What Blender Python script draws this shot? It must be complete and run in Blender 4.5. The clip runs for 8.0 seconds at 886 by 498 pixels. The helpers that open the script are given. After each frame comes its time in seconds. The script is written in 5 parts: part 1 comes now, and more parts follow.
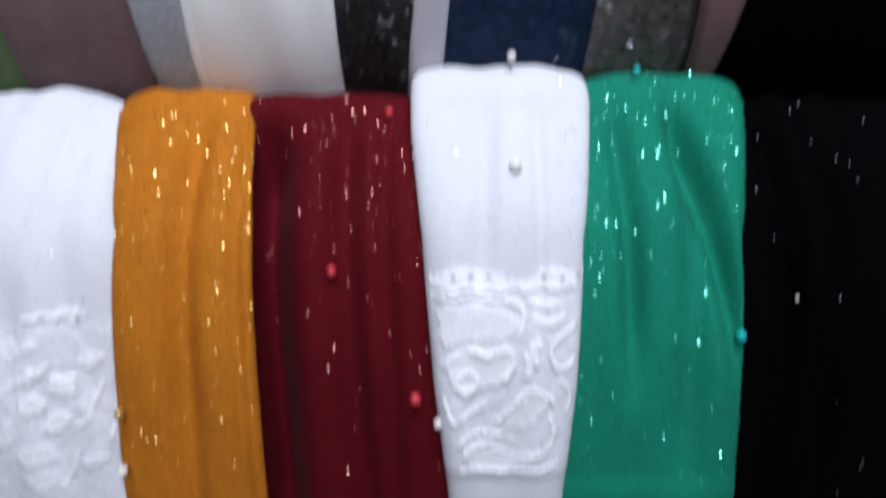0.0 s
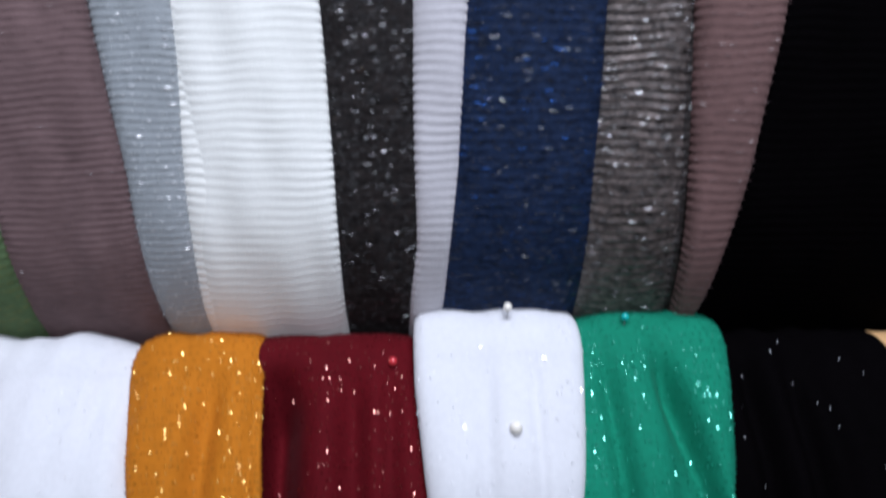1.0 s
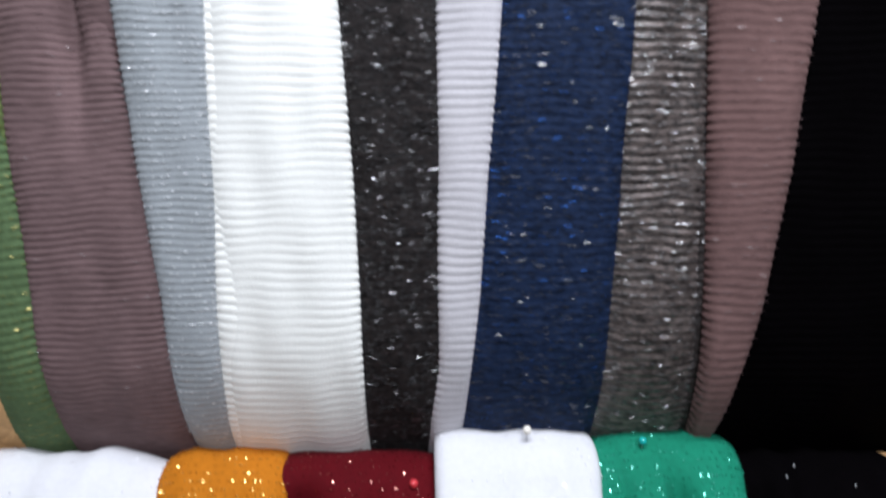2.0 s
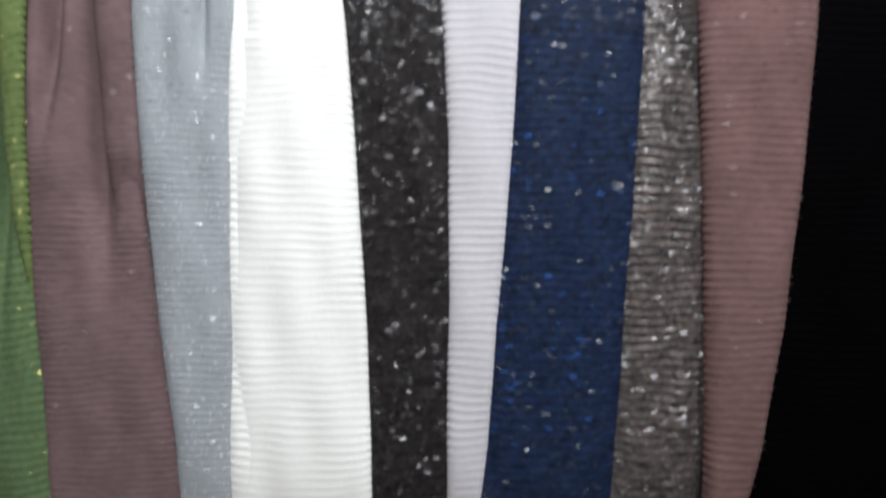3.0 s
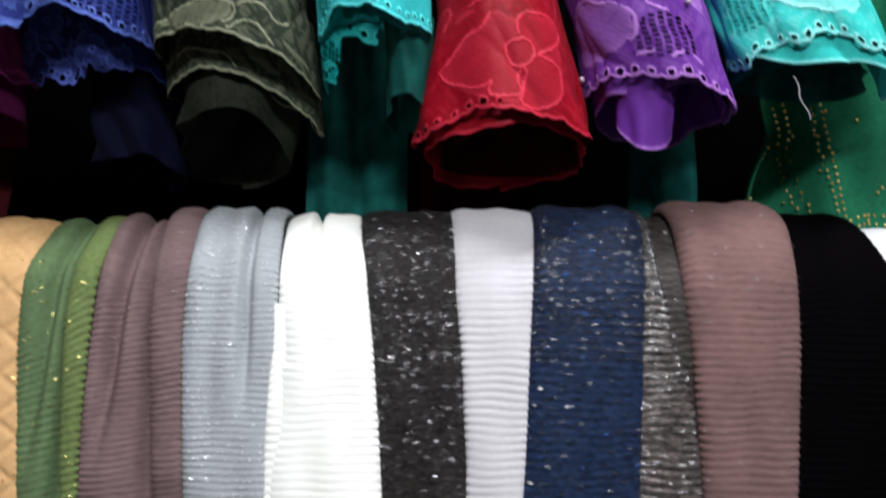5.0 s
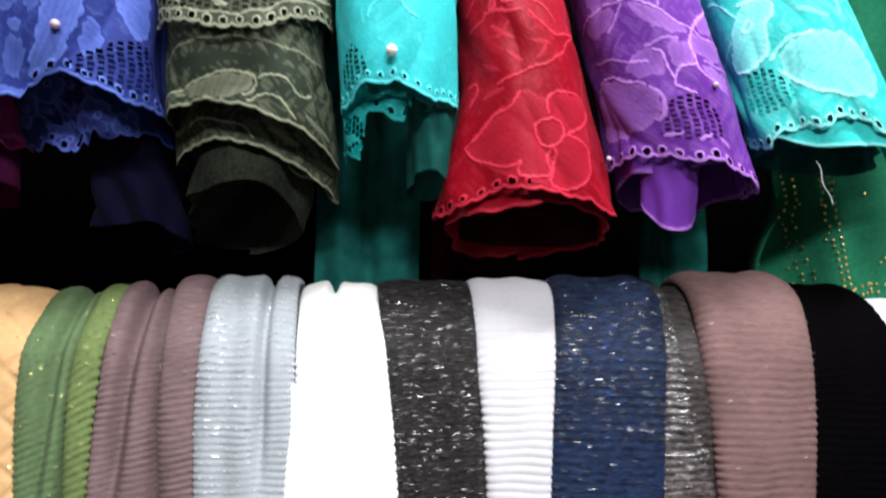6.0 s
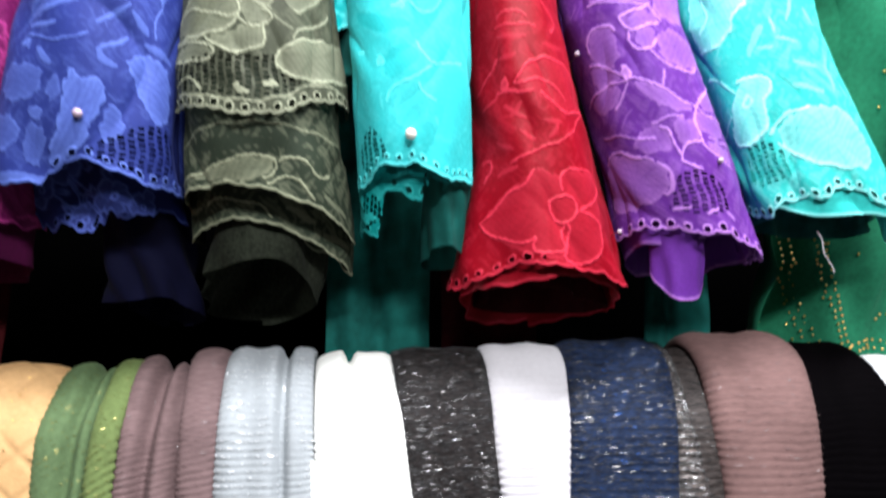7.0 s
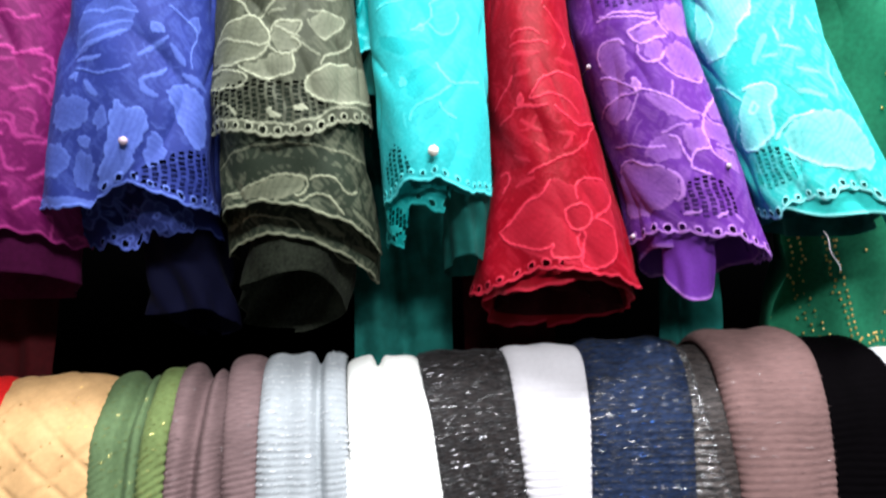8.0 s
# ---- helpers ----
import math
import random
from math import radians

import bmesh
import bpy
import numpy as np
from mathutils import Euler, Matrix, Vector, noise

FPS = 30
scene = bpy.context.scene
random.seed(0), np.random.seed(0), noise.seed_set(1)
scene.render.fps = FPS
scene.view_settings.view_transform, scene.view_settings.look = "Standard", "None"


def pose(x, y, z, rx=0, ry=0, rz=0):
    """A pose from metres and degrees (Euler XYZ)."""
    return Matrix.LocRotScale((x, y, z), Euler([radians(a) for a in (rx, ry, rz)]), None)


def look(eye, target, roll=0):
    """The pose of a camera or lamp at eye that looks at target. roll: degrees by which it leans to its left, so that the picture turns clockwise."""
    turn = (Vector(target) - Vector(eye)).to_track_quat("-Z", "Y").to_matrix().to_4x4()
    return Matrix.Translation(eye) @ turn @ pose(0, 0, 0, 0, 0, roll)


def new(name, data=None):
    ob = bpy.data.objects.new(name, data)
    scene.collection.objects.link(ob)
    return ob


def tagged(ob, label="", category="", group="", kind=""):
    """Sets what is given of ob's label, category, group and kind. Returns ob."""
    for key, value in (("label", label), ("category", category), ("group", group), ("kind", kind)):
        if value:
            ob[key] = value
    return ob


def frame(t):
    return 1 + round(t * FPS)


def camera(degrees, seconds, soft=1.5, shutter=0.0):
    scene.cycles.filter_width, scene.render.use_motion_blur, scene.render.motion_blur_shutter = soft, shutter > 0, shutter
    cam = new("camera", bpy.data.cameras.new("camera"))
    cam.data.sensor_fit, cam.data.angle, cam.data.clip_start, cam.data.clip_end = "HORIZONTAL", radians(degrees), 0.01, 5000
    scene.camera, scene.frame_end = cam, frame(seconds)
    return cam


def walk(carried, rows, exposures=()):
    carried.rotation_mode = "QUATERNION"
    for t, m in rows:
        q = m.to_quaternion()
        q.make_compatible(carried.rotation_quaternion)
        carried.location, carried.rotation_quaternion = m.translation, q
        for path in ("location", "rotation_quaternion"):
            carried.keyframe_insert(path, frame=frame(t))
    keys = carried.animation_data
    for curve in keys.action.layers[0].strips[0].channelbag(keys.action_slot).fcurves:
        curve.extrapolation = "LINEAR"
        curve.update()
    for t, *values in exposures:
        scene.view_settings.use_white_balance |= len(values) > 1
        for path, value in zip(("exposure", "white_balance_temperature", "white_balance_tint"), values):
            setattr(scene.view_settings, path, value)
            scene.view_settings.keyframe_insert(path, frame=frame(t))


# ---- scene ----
cam = camera(67.3, 8.0, soft=2.2, shutter=0.85)
METRES, EYE, TILT, LEAN, TURN = 0.55, 1.15, -19.0, 0.0, 0.0
ROWS = [
    (0.0, 0.0, 0.0, 0.0, -0.0, 0.0, 0.0),
    (0.5, -0.015, -0.0249, 0.1163, -1.1, 4.13, 0.84),
    (1.0, -0.0187, -0.0483, 0.1876, -1.27, 7.2, 1.05),
    (2.5, -0.0528, -0.1144, 0.3201, -0.7, 13.31, 0.24),
    (3.0, -0.0634, -0.1487, 0.3764, -1.86, 16.12, 0.12),
    (3.5, -0.0607, -0.203, 0.4485, -1.42, 19.15, 0.68),
    (4.0, -0.0588, -0.2513, 0.5066, -1.28, 21.04, 0.76),
    (4.5, -0.0636, -0.2761, 0.5506, -1.45, 22.81, 0.32),
    (5.0, -0.0844, -0.3151, 0.6055, -1.43, 24.9, -0.24),
    (6.5, -0.209, -0.3411, 0.7435, -6.39, 24.66, 1.91),
    (7.0, -0.2253, -0.3703, 0.7646, -6.53, 26.58, 2.48),
    (7.5, -0.2333, -0.4133, 0.7689, -5.35, 27.59, 2.86),
    (8.0, -0.2435, -0.4197, 0.76, -4.87, 26.24, 3.27),
]
walk(cam, [(t, pose(0, 0, EYE, TILT, LEAN, TURN) @ pose(METRES * x, METRES * y, METRES * z, 90 + pitch, roll, yaw)) for t, x, y, z, yaw, pitch, roll in ROWS],
     exposures=[(0.0, -0.28, 5800, 15), (0.5, -0.42, 5800, 14.5), (1.0, -0.36, 5800, 14), (2.5, -0.15, 6300, 11), (3.5, -0.41, 6450, 10), (4.5, -0.33, 6450, 10), (5.0, -0.28, 6450, 11), (6.5, 0.32, 6500, 12), (8.0, 0.39, 6450, 11)])

# ---------------------------------------------------------------- light
world = bpy.data.worlds.new("shop_air")
scene.world = world
world.use_nodes = True
world.node_tree.nodes["Background"].inputs[0].default_value = (0.9, 0.95, 1.0, 1)
world.node_tree.nodes["Background"].inputs[1].default_value = 0.012


def lamp(name, at, target, w, h, watts, colour):
    data = bpy.data.lights.new(name, "AREA")
    data.shape, data.size, data.size_y, data.energy, data.color = "RECTANGLE", w, h, watts, colour
    ob = new(name, data)
    ob.matrix_world = look(at, target)
    return ob


lamp("ceiling_lamp", (0.12, -0.08, 2.66), (0.0, 0.4, 1.5), 1.1, 0.14, 31, (0.95, 0.97, 1.0))
lamp("ceiling_lamp", (0.20, -1.45, 2.66), (0.1, 0.4, 1.1), 1.1, 0.14, 54, (0.95, 0.97, 1.0))


# ---------------------------------------------------------------- materials
def material(name, rgb, rough=0.85, sheen=0.06, metal=0.0, weave=900.0, bump=0.25, vary=0.12, thread=None, fine=260.0, spec=0.12, stretch=None, ior=1.5, tint=(1, 1, 1)):
    """Cloth or other matter: base colour with two scales of variation, fine weave relief; thread: a second colour where the lace is embroidered."""
    m = bpy.data.materials.new(name)
    m.use_nodes = True
    nt = m.node_tree
    nd, ln = nt.nodes, nt.links
    bsdf = nd["Principled BSDF"]
    co = nd.new("ShaderNodeTexCoord")
    big = nd.new("ShaderNodeTexNoise")
    big.inputs["Scale"].default_value, big.inputs["Detail"].default_value = 22.0, 3.0
    small = nd.new("ShaderNodeTexNoise")
    small.inputs["Scale"].default_value, small.inputs["Detail"].default_value = fine, 2.0
    for n in (big, small):
        ln.new(co.outputs["Object"], n.inputs["Vector"])
    if stretch:
        mp = nd.new("ShaderNodeMapping")
        mp.inputs["Scale"].default_value = stretch
        ln.new(co.outputs["Object"], mp.inputs["Vector"]), ln.new(mp.outputs["Vector"], small.inputs["Vector"])
        if vary > 0.6:
            big.inputs["Scale"].default_value = 95.0
            ln.new(mp.outputs["Vector"], big.inputs["Vector"])
    add = nd.new("ShaderNodeMath")
    add.operation = "ADD"
    ln.new(big.outputs["Fac"], add.inputs[0]), ln.new(small.outputs["Fac"], add.inputs[1])
    ramp = nd.new("ShaderNodeMapRange")
    ramp.inputs["From Min"].default_value, ramp.inputs["From Max"].default_value = (0.6, 1.4) if vary < 0.6 else (0.72, 1.28)
    ramp.inputs["To Min"].default_value, ramp.inputs["To Max"].default_value = 1 - vary, 1 + vary
    ln.new(add.outputs[0], ramp.inputs["Value"])
    col = nd.new("ShaderNodeMix")
    col.data_type, col.blend_type = "RGBA", "MULTIPLY"
    col.inputs["Factor"].default_value = 1.0
    ln.new(ramp.outputs["Result"], col.inputs["B"])
    col.inputs["A"].default_value = (*rgb, 1)
    if thread:
        mix = nd.new("ShaderNodeMix")
        mix.data_type = "RGBA"
        at = nd.new("ShaderNodeAttribute")
        at.attribute_name = "thread"
        ln.new(at.outputs["Fac"], mix.inputs["Factor"])
        mix.inputs["A"].default_value, mix.inputs["B"].default_value = (*rgb, 1), (*thread, 1)
        ln.new(mix.outputs["Result"], col.inputs["A"])
        ramp.inputs["To Min"].default_value, ramp.inputs["To Max"].default_value = 0.82, 1.14
        small.inputs["Scale"].default_value, small.inputs["Detail"].default_value = 420.0, 4.0
    ln.new(col.outputs["Result"], bsdf.inputs["Base Color"])
    wv = nd.new("ShaderNodeTexNoise")
    wv.inputs["Scale"].default_value, wv.inputs["Detail"].default_value = weave, 1.0
    ln.new(co.outputs["Object"], wv.inputs["Vector"])
    bp = nd.new("ShaderNodeBump")
    bp.inputs["Strength"].default_value, bp.inputs["Distance"].default_value = bump, 0.0006
    ln.new(wv.outputs["Fac"], bp.inputs["Height"]), ln.new(bp.outputs["Normal"], bsdf.inputs["Normal"])
    bsdf.inputs["Roughness"].default_value = rough
    bsdf.inputs["Metallic"].default_value = metal
    bsdf.inputs["IOR"].default_value = ior
    bsdf.inputs["Specular Tint"].default_value = (*tint, 1)
    bsdf.inputs["Specular IOR Level"].default_value = spec
    bsdf.inputs["Sheen Weight"].default_value = sheen
    bsdf.inputs["Sheen Roughness"].default_value = 0.45
    bsdf.inputs["Sheen Tint"].default_value = (*[0.15 + 0.85 * c for c in rgb], 1)
    return m


MAT = {
    "snow": material("white_crepe", (0.62, 0.62, 0.64), vary=0.05),
    "snowlace": material("white_lace", (0.70, 0.70, 0.72), thread=(0.95, 0.95, 0.94), vary=0.05, rough=0.7),
    "orange": material("mustard_crepe", (0.43, 0.140, 0.007), vary=0.10),
    "maroon": material("maroon_crepe", (0.078, 0.0011, 0.0040), vary=0.16),
    "green": material("emerald_crepe", (0.010, 0.180, 0.105), vary=0.14),
    "black": material("black_crepe", (0.0009, 0.0006, 0.0009), vary=0.3, sheen=0.0, spec=0.02),
    "tan": material("tan_quilted_satin", (0.55, 0.33, 0.15), vary=0.12, rough=0.55),
    "olivegreen": material("green_crinkle", (0.095, 0.148, 0.068), vary=0.22, sheen=0.15),
    "limegreen": material("lime_crinkle", (0.125, 0.172, 0.060), vary=0.22, sheen=0.15),
    "mauve": material("mauve_crinkle", (0.156, 0.102, 0.102), vary=0.3, fine=110, stretch=(1, 1, 6), sheen=0.1),
    "grey": material("pale_grey_crinkle", (0.33, 0.355, 0.37), vary=0.08, sheen=0.08),
    "ivory": material("ivory_crinkle", (0.88, 0.88, 0.83), vary=0.03),
    "charcoal": material("charcoal_lurex", (0.018, 0.0148, 0.0142), vary=0.85, rough=0.65, fine=230, stretch=(1, 1, 4), spec=0.1),
    "lilac": material("lilac_white_crinkle", (0.56, 0.54, 0.56), vary=0.05),
    "navy": material("navy_lurex", (0.010, 0.019, 0.048), vary=0.61, rough=0.65, fine=200, stretch=(1, 1, 3.5), spec=0.1),
    "silver": material("silver_grey_lurex", (0.104, 0.084, 0.077), vary=0.95, rough=0.42, fine=240, metal=0.3, stretch=(1, 1, 4), spec=0.4),
    "brown": material("dusty_brown_crinkle", (0.160, 0.093, 0.087), vary=0.25, fine=110, stretch=(1, 1, 6), sheen=0.08),
    "smoke": material("smoke_brown_lurex", (0.034, 0.027, 0.025), vary=0.85, rough=0.6, fine=230, stretch=(1, 1, 5), spec=0.2),
    # olive of the roll's inside, shade mixed into the base colour
    "olive_shade": material("shaded_olive_net", (0.014, 0.017, 0.011), vary=0.75, fine=420),
    "red": material("red_crepe", (0.55, 0.012, 0.012)),
    # red with the shade behind and inside the rolls put into its colour
    "shade_red": material("shaded_red_lining", (0.030, 0.0011, 0.0020), vary=0.3),
    # blue and plum linings, coloured near black for the shade under the rolls
    "shade_blue": material("shaded_blue_lining", (0.0018, 0.0022, 0.015), vary=0.2),
    "plum": material("shaded_plum_lining", (0.05, 0.002, 0.028), vary=0.3),
    "teal": material("teal_lining", (0.006, 0.085, 0.072), vary=0.55, fine=70),
    "bottle": material("bottle_green_voile", (0.014, 0.150, 0.076), vary=0.25),
    "gold": material("gold_sequin", (0.75, 0.50, 0.16), rough=0.3, metal=1.0, sheen=0.0, bump=0.0),
    "glint": material("silver_lurex_thread", (0.05, 0.05, 0.052), rough=0.22, sheen=0.0, bump=0.0, vary=0.02, spec=0.5, ior=1.75),
    "bright_glint": material("bright_silver_thread", (0.06, 0.06, 0.062), rough=0.26, sheen=0.0, bump=0.0, vary=0.02, spec=0.5, ior=3.0),
    "dust": material("clear_lurex_thread", (0.15, 0.10, 0.10), rough=0.26, sheen=0.0, bump=0.0, vary=0.02, spec=0.5, ior=1.75),
    "white_glint": material("white_lurex_thread", (0.45, 0.47, 0.48), rough=0.18, sheen=0.0, bump=0.0, vary=0.02, spec=0.5, ior=2.4),
    "gold_thread": material("gold_lurex_thread", (0.16, 0.18, 0.06), rough=0.2, tint=(1.0, 0.85, 0.3), sheen=0.0, bump=0.0, vary=0.02, spec=0.5, ior=2.6),
    "frost": material("clear_glitter", (0.74, 0.74, 0.76), rough=0.12, sheen=0.0, bump=0.0, vary=0.02, spec=1.0, ior=1.5),
    "pearl": material("pearl", (0.80, 0.76, 0.68), rough=0.18, sheen=0.0, bump=0.0, vary=0.04, spec=0.6),
    "pearl_red": material("red_pearl", (0.55, 0.04, 0.05), rough=0.2, sheen=0.0, bump=0.0, spec=0.6),
    "pearl_teal": material("turquoise_pearl", (0.02, 0.42, 0.40), rough=0.2, sheen=0.0, bump=0.0, spec=0.6),
    "pearl_gold": material("gold_pearl", (0.60, 0.36, 0.10), rough=0.25, metal=0.6, sheen=0.0, bump=0.0),
    "pearl_mauve": material("lilac_pearl", (0.45, 0.34, 0.42), rough=0.2, sheen=0.0, bump=0.0, spec=0.6),
    "steel": material("steel", (0.55, 0.55, 0.56), rough=0.3, metal=1.0, sheen=0.0, bump=0.0),
    # near black, so the back wall reads as the deep shade behind the rails
    "panel": material("near_black_wall", (0.0007, 0.0007, 0.0008), rough=0.95, spec=0.01, sheen=0.0, vary=0.3, weave=200),
    "plaster": material("painted_plaster", (0.16, 0.155, 0.15), rough=0.8, sheen=0.0, weave=120, fine=40),
    "floor": material("grey_floor_tile", (0.10, 0.10, 0.10), rough=0.4, sheen=0.0, weave=80, fine=30),
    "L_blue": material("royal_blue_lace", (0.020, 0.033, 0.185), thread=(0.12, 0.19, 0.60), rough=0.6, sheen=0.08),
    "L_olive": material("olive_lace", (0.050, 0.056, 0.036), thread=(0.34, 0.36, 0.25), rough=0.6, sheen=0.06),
    # olive and blue lace darkened in colour for layers shaded by those above
    "L_olive_shade": material("shaded_olive_lace_net", (0.026, 0.036, 0.023), thread=(0.36, 0.38, 0.25), rough=0.65, sheen=0.04),
    "L_blue_shade": material("shaded_blue_lace_net", (0.012, 0.019, 0.115), thread=(0.08, 0.12, 0.44), rough=0.65, sheen=0.04),
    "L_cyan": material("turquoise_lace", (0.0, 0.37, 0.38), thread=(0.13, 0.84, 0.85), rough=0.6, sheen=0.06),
    # the same turquoise lace, with shade under the hem put into the colour
    "L_cyan_shade": material("shaded_turquoise_lace", (0.0, 0.20, 0.19), thread=(0.02, 0.36, 0.34), rough=0.6, sheen=0.06),
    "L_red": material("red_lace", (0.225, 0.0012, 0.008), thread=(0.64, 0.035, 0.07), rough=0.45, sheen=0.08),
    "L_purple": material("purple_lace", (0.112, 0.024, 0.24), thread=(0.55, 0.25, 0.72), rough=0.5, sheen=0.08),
    # dimmed copies of two laces: the shade inside the roll as colour
    "L_purple_shade": material("shaded_purple_lace", (0.055, 0.013, 0.12), thread=(0.2, 0.08, 0.3), rough=0.65, sheen=0.04),
    "L_mint_shade": material("shaded_mint_lace", (0.008, 0.24, 0.20), thread=(0.1, 0.5, 0.45), rough=0.65, sheen=0.04),
    "L_mint": material("mint_lace", (0.03, 0.49, 0.45), thread=(0.38, 0.90, 0.87), rough=0.6, sheen=0.06),
    "L_magenta": material("magenta_lace", (0.110, 0.004, 0.062), thread=(0.40, 0.04, 0.21), rough=0.6, sheen=0.08),
}


# ---------------------------------------------------------------- mesh helpers
def mesh_from(name, verts, faces, mat, smooth=True, thread=None):
    me = bpy.data.meshes.new(name)
    verts = np.asarray(verts, dtype=np.float32)
    faces = np.asarray(faces, dtype=np.int32)
    k = faces.shape[1]
    me.vertices.add(len(verts))
    me.vertices.foreach_set("co", verts.ravel())
    me.loops.add(faces.size)
    me.loops.foreach_set("vertex_index", faces.ravel())
    me.polygons.add(len(faces))
    me.polygons.foreach_set("loop_start", np.arange(0, faces.size, k, dtype=np.int32))
    me.polygons.foreach_set("use_smooth", np.full(len(faces), smooth))
    me.update(calc_edges=True)
    if thread is not None:
        a = me.attributes.new("thread", "FLOAT", "POINT")
        a.data.foreach_set("value", np.asarray(thread, dtype=np.float32).ravel())
    me.materials.append(mat)
    return me


def part(name, bm, mat, parent=None, label=""):
    """Links a bmesh or a mesh as one object under a thing."""
    if isinstance(bm, bmesh.types.BMesh):
        me = bpy.data.meshes.new(name)
        bm.to_mesh(me)
        bm.free()
        me.materials.append(mat)
        for p in me.polygons:
            p.use_smooth = True
    else:
        me = bm
    ob = new(name, me)
    if parent:
        ob.parent = parent
    return tagged(ob, label)


def thing(name, at, label, category, group="", kind=""):
    ob = new(name)
    ob.location = at
    ob.empty_display_size = 0.02
    return tagged(ob, label, category, group, kind)


def grid_faces(nr, nc, closed=False):
    i = np.arange(nr - 1)[:, None] * nc
    j = np.arange(nc if closed else nc - 1)[None, :]
    j2 = (j + 1) % nc
    return np.stack([i + j, i + j2, i + nc + j2, i + nc + j], -1).reshape(-1, 4)


def smoothstep(a, b, x):
    t = np.clip((x - a) / (b - a), 0, 1)
    return t * t * (3 - 2 * t)


def table(rows, z):
    rows = sorted(rows)
    return np.interp(z, [r[0] for r in rows], [r[1] for r in rows])


def soften(pts, n=3):
    p = np.array(pts, float)
    for _ in range(n):
        q = np.empty((2 * len(p) - 2, 2))
        q[0::2], q[1::2] = 0.75 * p[:-1] + 0.25 * p[1:], 0.25 * p[:-1] + 0.75 * p[1:]
        p = np.vstack([p[:1], q, p[-1:]])
    return p


def resample(p, fine, coarse, z_from):
    """Points along the line p at a fine step on the front, a coarse one behind."""
    d = np.r_[0, np.cumsum(np.hypot(*np.diff(p, axis=0).T))]
    top = d[np.argmax(p[:, 1])]
    s = np.r_[np.arange(0, top - 0.03, coarse), np.arange(max(top - 0.03, 0), d[-1], fine)]
    return np.c_[np.interp(s, d, p[:, 0]), np.interp(s, d, p[:, 1])], s - top


def drape(parent, name, left, right, path, h, mat, folds=(), pleat=None, cols=40, fine=0.004, seed=0, lift=0.0, wave=0.0012, quilt=False, label="", power=5.0, sink=None):
    """A folded length of cloth hung over a rail: left and right edges as (z, x), path as (y, z) from the back over the top and down the front.
    folds: (x at top, z top, x at bottom, z bottom, width, depth, kind) with kind 'v' a valley, 's' a step. Returns a function to find the front face."""
    rng = np.random.RandomState(seed)
    if pleat:
        fine = pleat[1] / 6.5
    p, s = resample(soften(path), fine, 0.012, 0)
    t = np.gradient(p, axis=0)
    t /= np.linalg.norm(t, axis=1)[:, None] + 1e-9
    nrm = np.c_[t[:, 1], -t[:, 0]]
    zt = np.where(s >= 0, p[:, 1], p[:, 1].max())
    L, R = table(left, zt), table(right, zt)
    w = np.linspace(-1, 1, cols)
    uf = w * (1.5 - 0.5 * w * w)
    wb = np.linspace(1, -1, 9)[1:-1]
    u = np.r_[uf, wb]
    front = np.r_[np.ones(cols), np.zeros(7)]
    bulge = np.r_[h * np.sqrt(np.clip(1 - np.abs(uf) ** power, 0, 1)), -0.5 * h * np.sqrt(1 - wb ** 4)]
    S, U = s[:, None], u[None, :]
    Z = zt[:, None]
    X = (L + R)[:, None] / 2 + (R - L)[:, None] / 2 * U
    off = np.repeat(bulge[None, :], len(s), 0) + lift
    if sink:
        off += np.where(S > 0, table(sink, Z), 0.0)
    for xa, za, xb, zb, wd, dp, kind in folds:
        k = np.clip((za - Z) / (za - zb), -0.3, 1)
        xf = xa + (xb - xa) * k
        fade = np.where(S > 0, 1 - smoothstep(0.55, 1.0, (za - Z) / (za - zb)), 1.0)
        if za < 1.3:
            fade = fade * smoothstep(0.01, 0.06, S)
        d = (X - xf) / wd
        off += (1 - np.abs(U) ** 6) * fade * dp * (-np.exp(-d * d) if kind == "v" else np.tanh(d) * 0.5)
    a = rng.uniform(0, 6.28, 6)
    off += front * wave * (np.sin(X * 95 + S * 9 + a[0]) * np.sin(S * 14 + a[1]) + 0.7 * np.sin(X * 190 - S * 22 + a[2]) * np.sin(S * 31 + X * 40 + a[3]))
    ex = np.zeros_like(off)
    rip = None
    if pleat:
        amp, pitch = pleat[:2]
        T = S + (pleat[2] if len(pleat) > 2 else 0.0) * (X - X.mean()) * (1 - 0.8 * smoothstep(0.05, 0.22, S))
        jit = 0.9 * np.sin(X * 60 + S * 37 + a[4]) + 0.6 * np.sin(X * 143 + S * 71 + a[5])
        rip = 2 * np.abs(np.sin(np.pi * T / pitch + (0.55 if amp > 0.00045 else 0.45) * jit)) ** 0.75 - 1.1
        vary = 0.65 + 0.35 * np.sin(S * 83 + X * 31 + a[0]) * np.sin(S * 29 + X * 77 + a[2])
        grow = 0.35 + 0.65 * smoothstep(0.0, 0.14, S)
        rip = rip * 0.8 * amp * vary * grow
        off += rip * (0.3 + 0.7 * front)
        ex = np.sign(U) * np.abs(U) ** 10 * rip * 3.4
    if quilt:
        q1, q2 = (X * 0.9 + S) / 0.030, (X * 0.9 - S) / 0.030
        g = np.minimum(np.abs(q1 - np.round(q1)), np.abs(q2 - np.round(q2)))
        off += front * 0.0011 * (smoothstep(0.0, 0.16, g) - 1)
    V = np.stack([X + ex, p[:, 0][:, None] + nrm[:, 0][:, None] * off, p[:, 1][:, None] + nrm[:, 1][:, None] * off], -1)
    base = np.array(parent.location)
    me = mesh_from(name, (V - base).reshape(-1, 3), grid_faces(len(s), len(u), True), mat)
    part(name, me, mat, parent, label)
    rows = np.nonzero(s > 0.0)[0]
    F = V[rows][:, :cols]

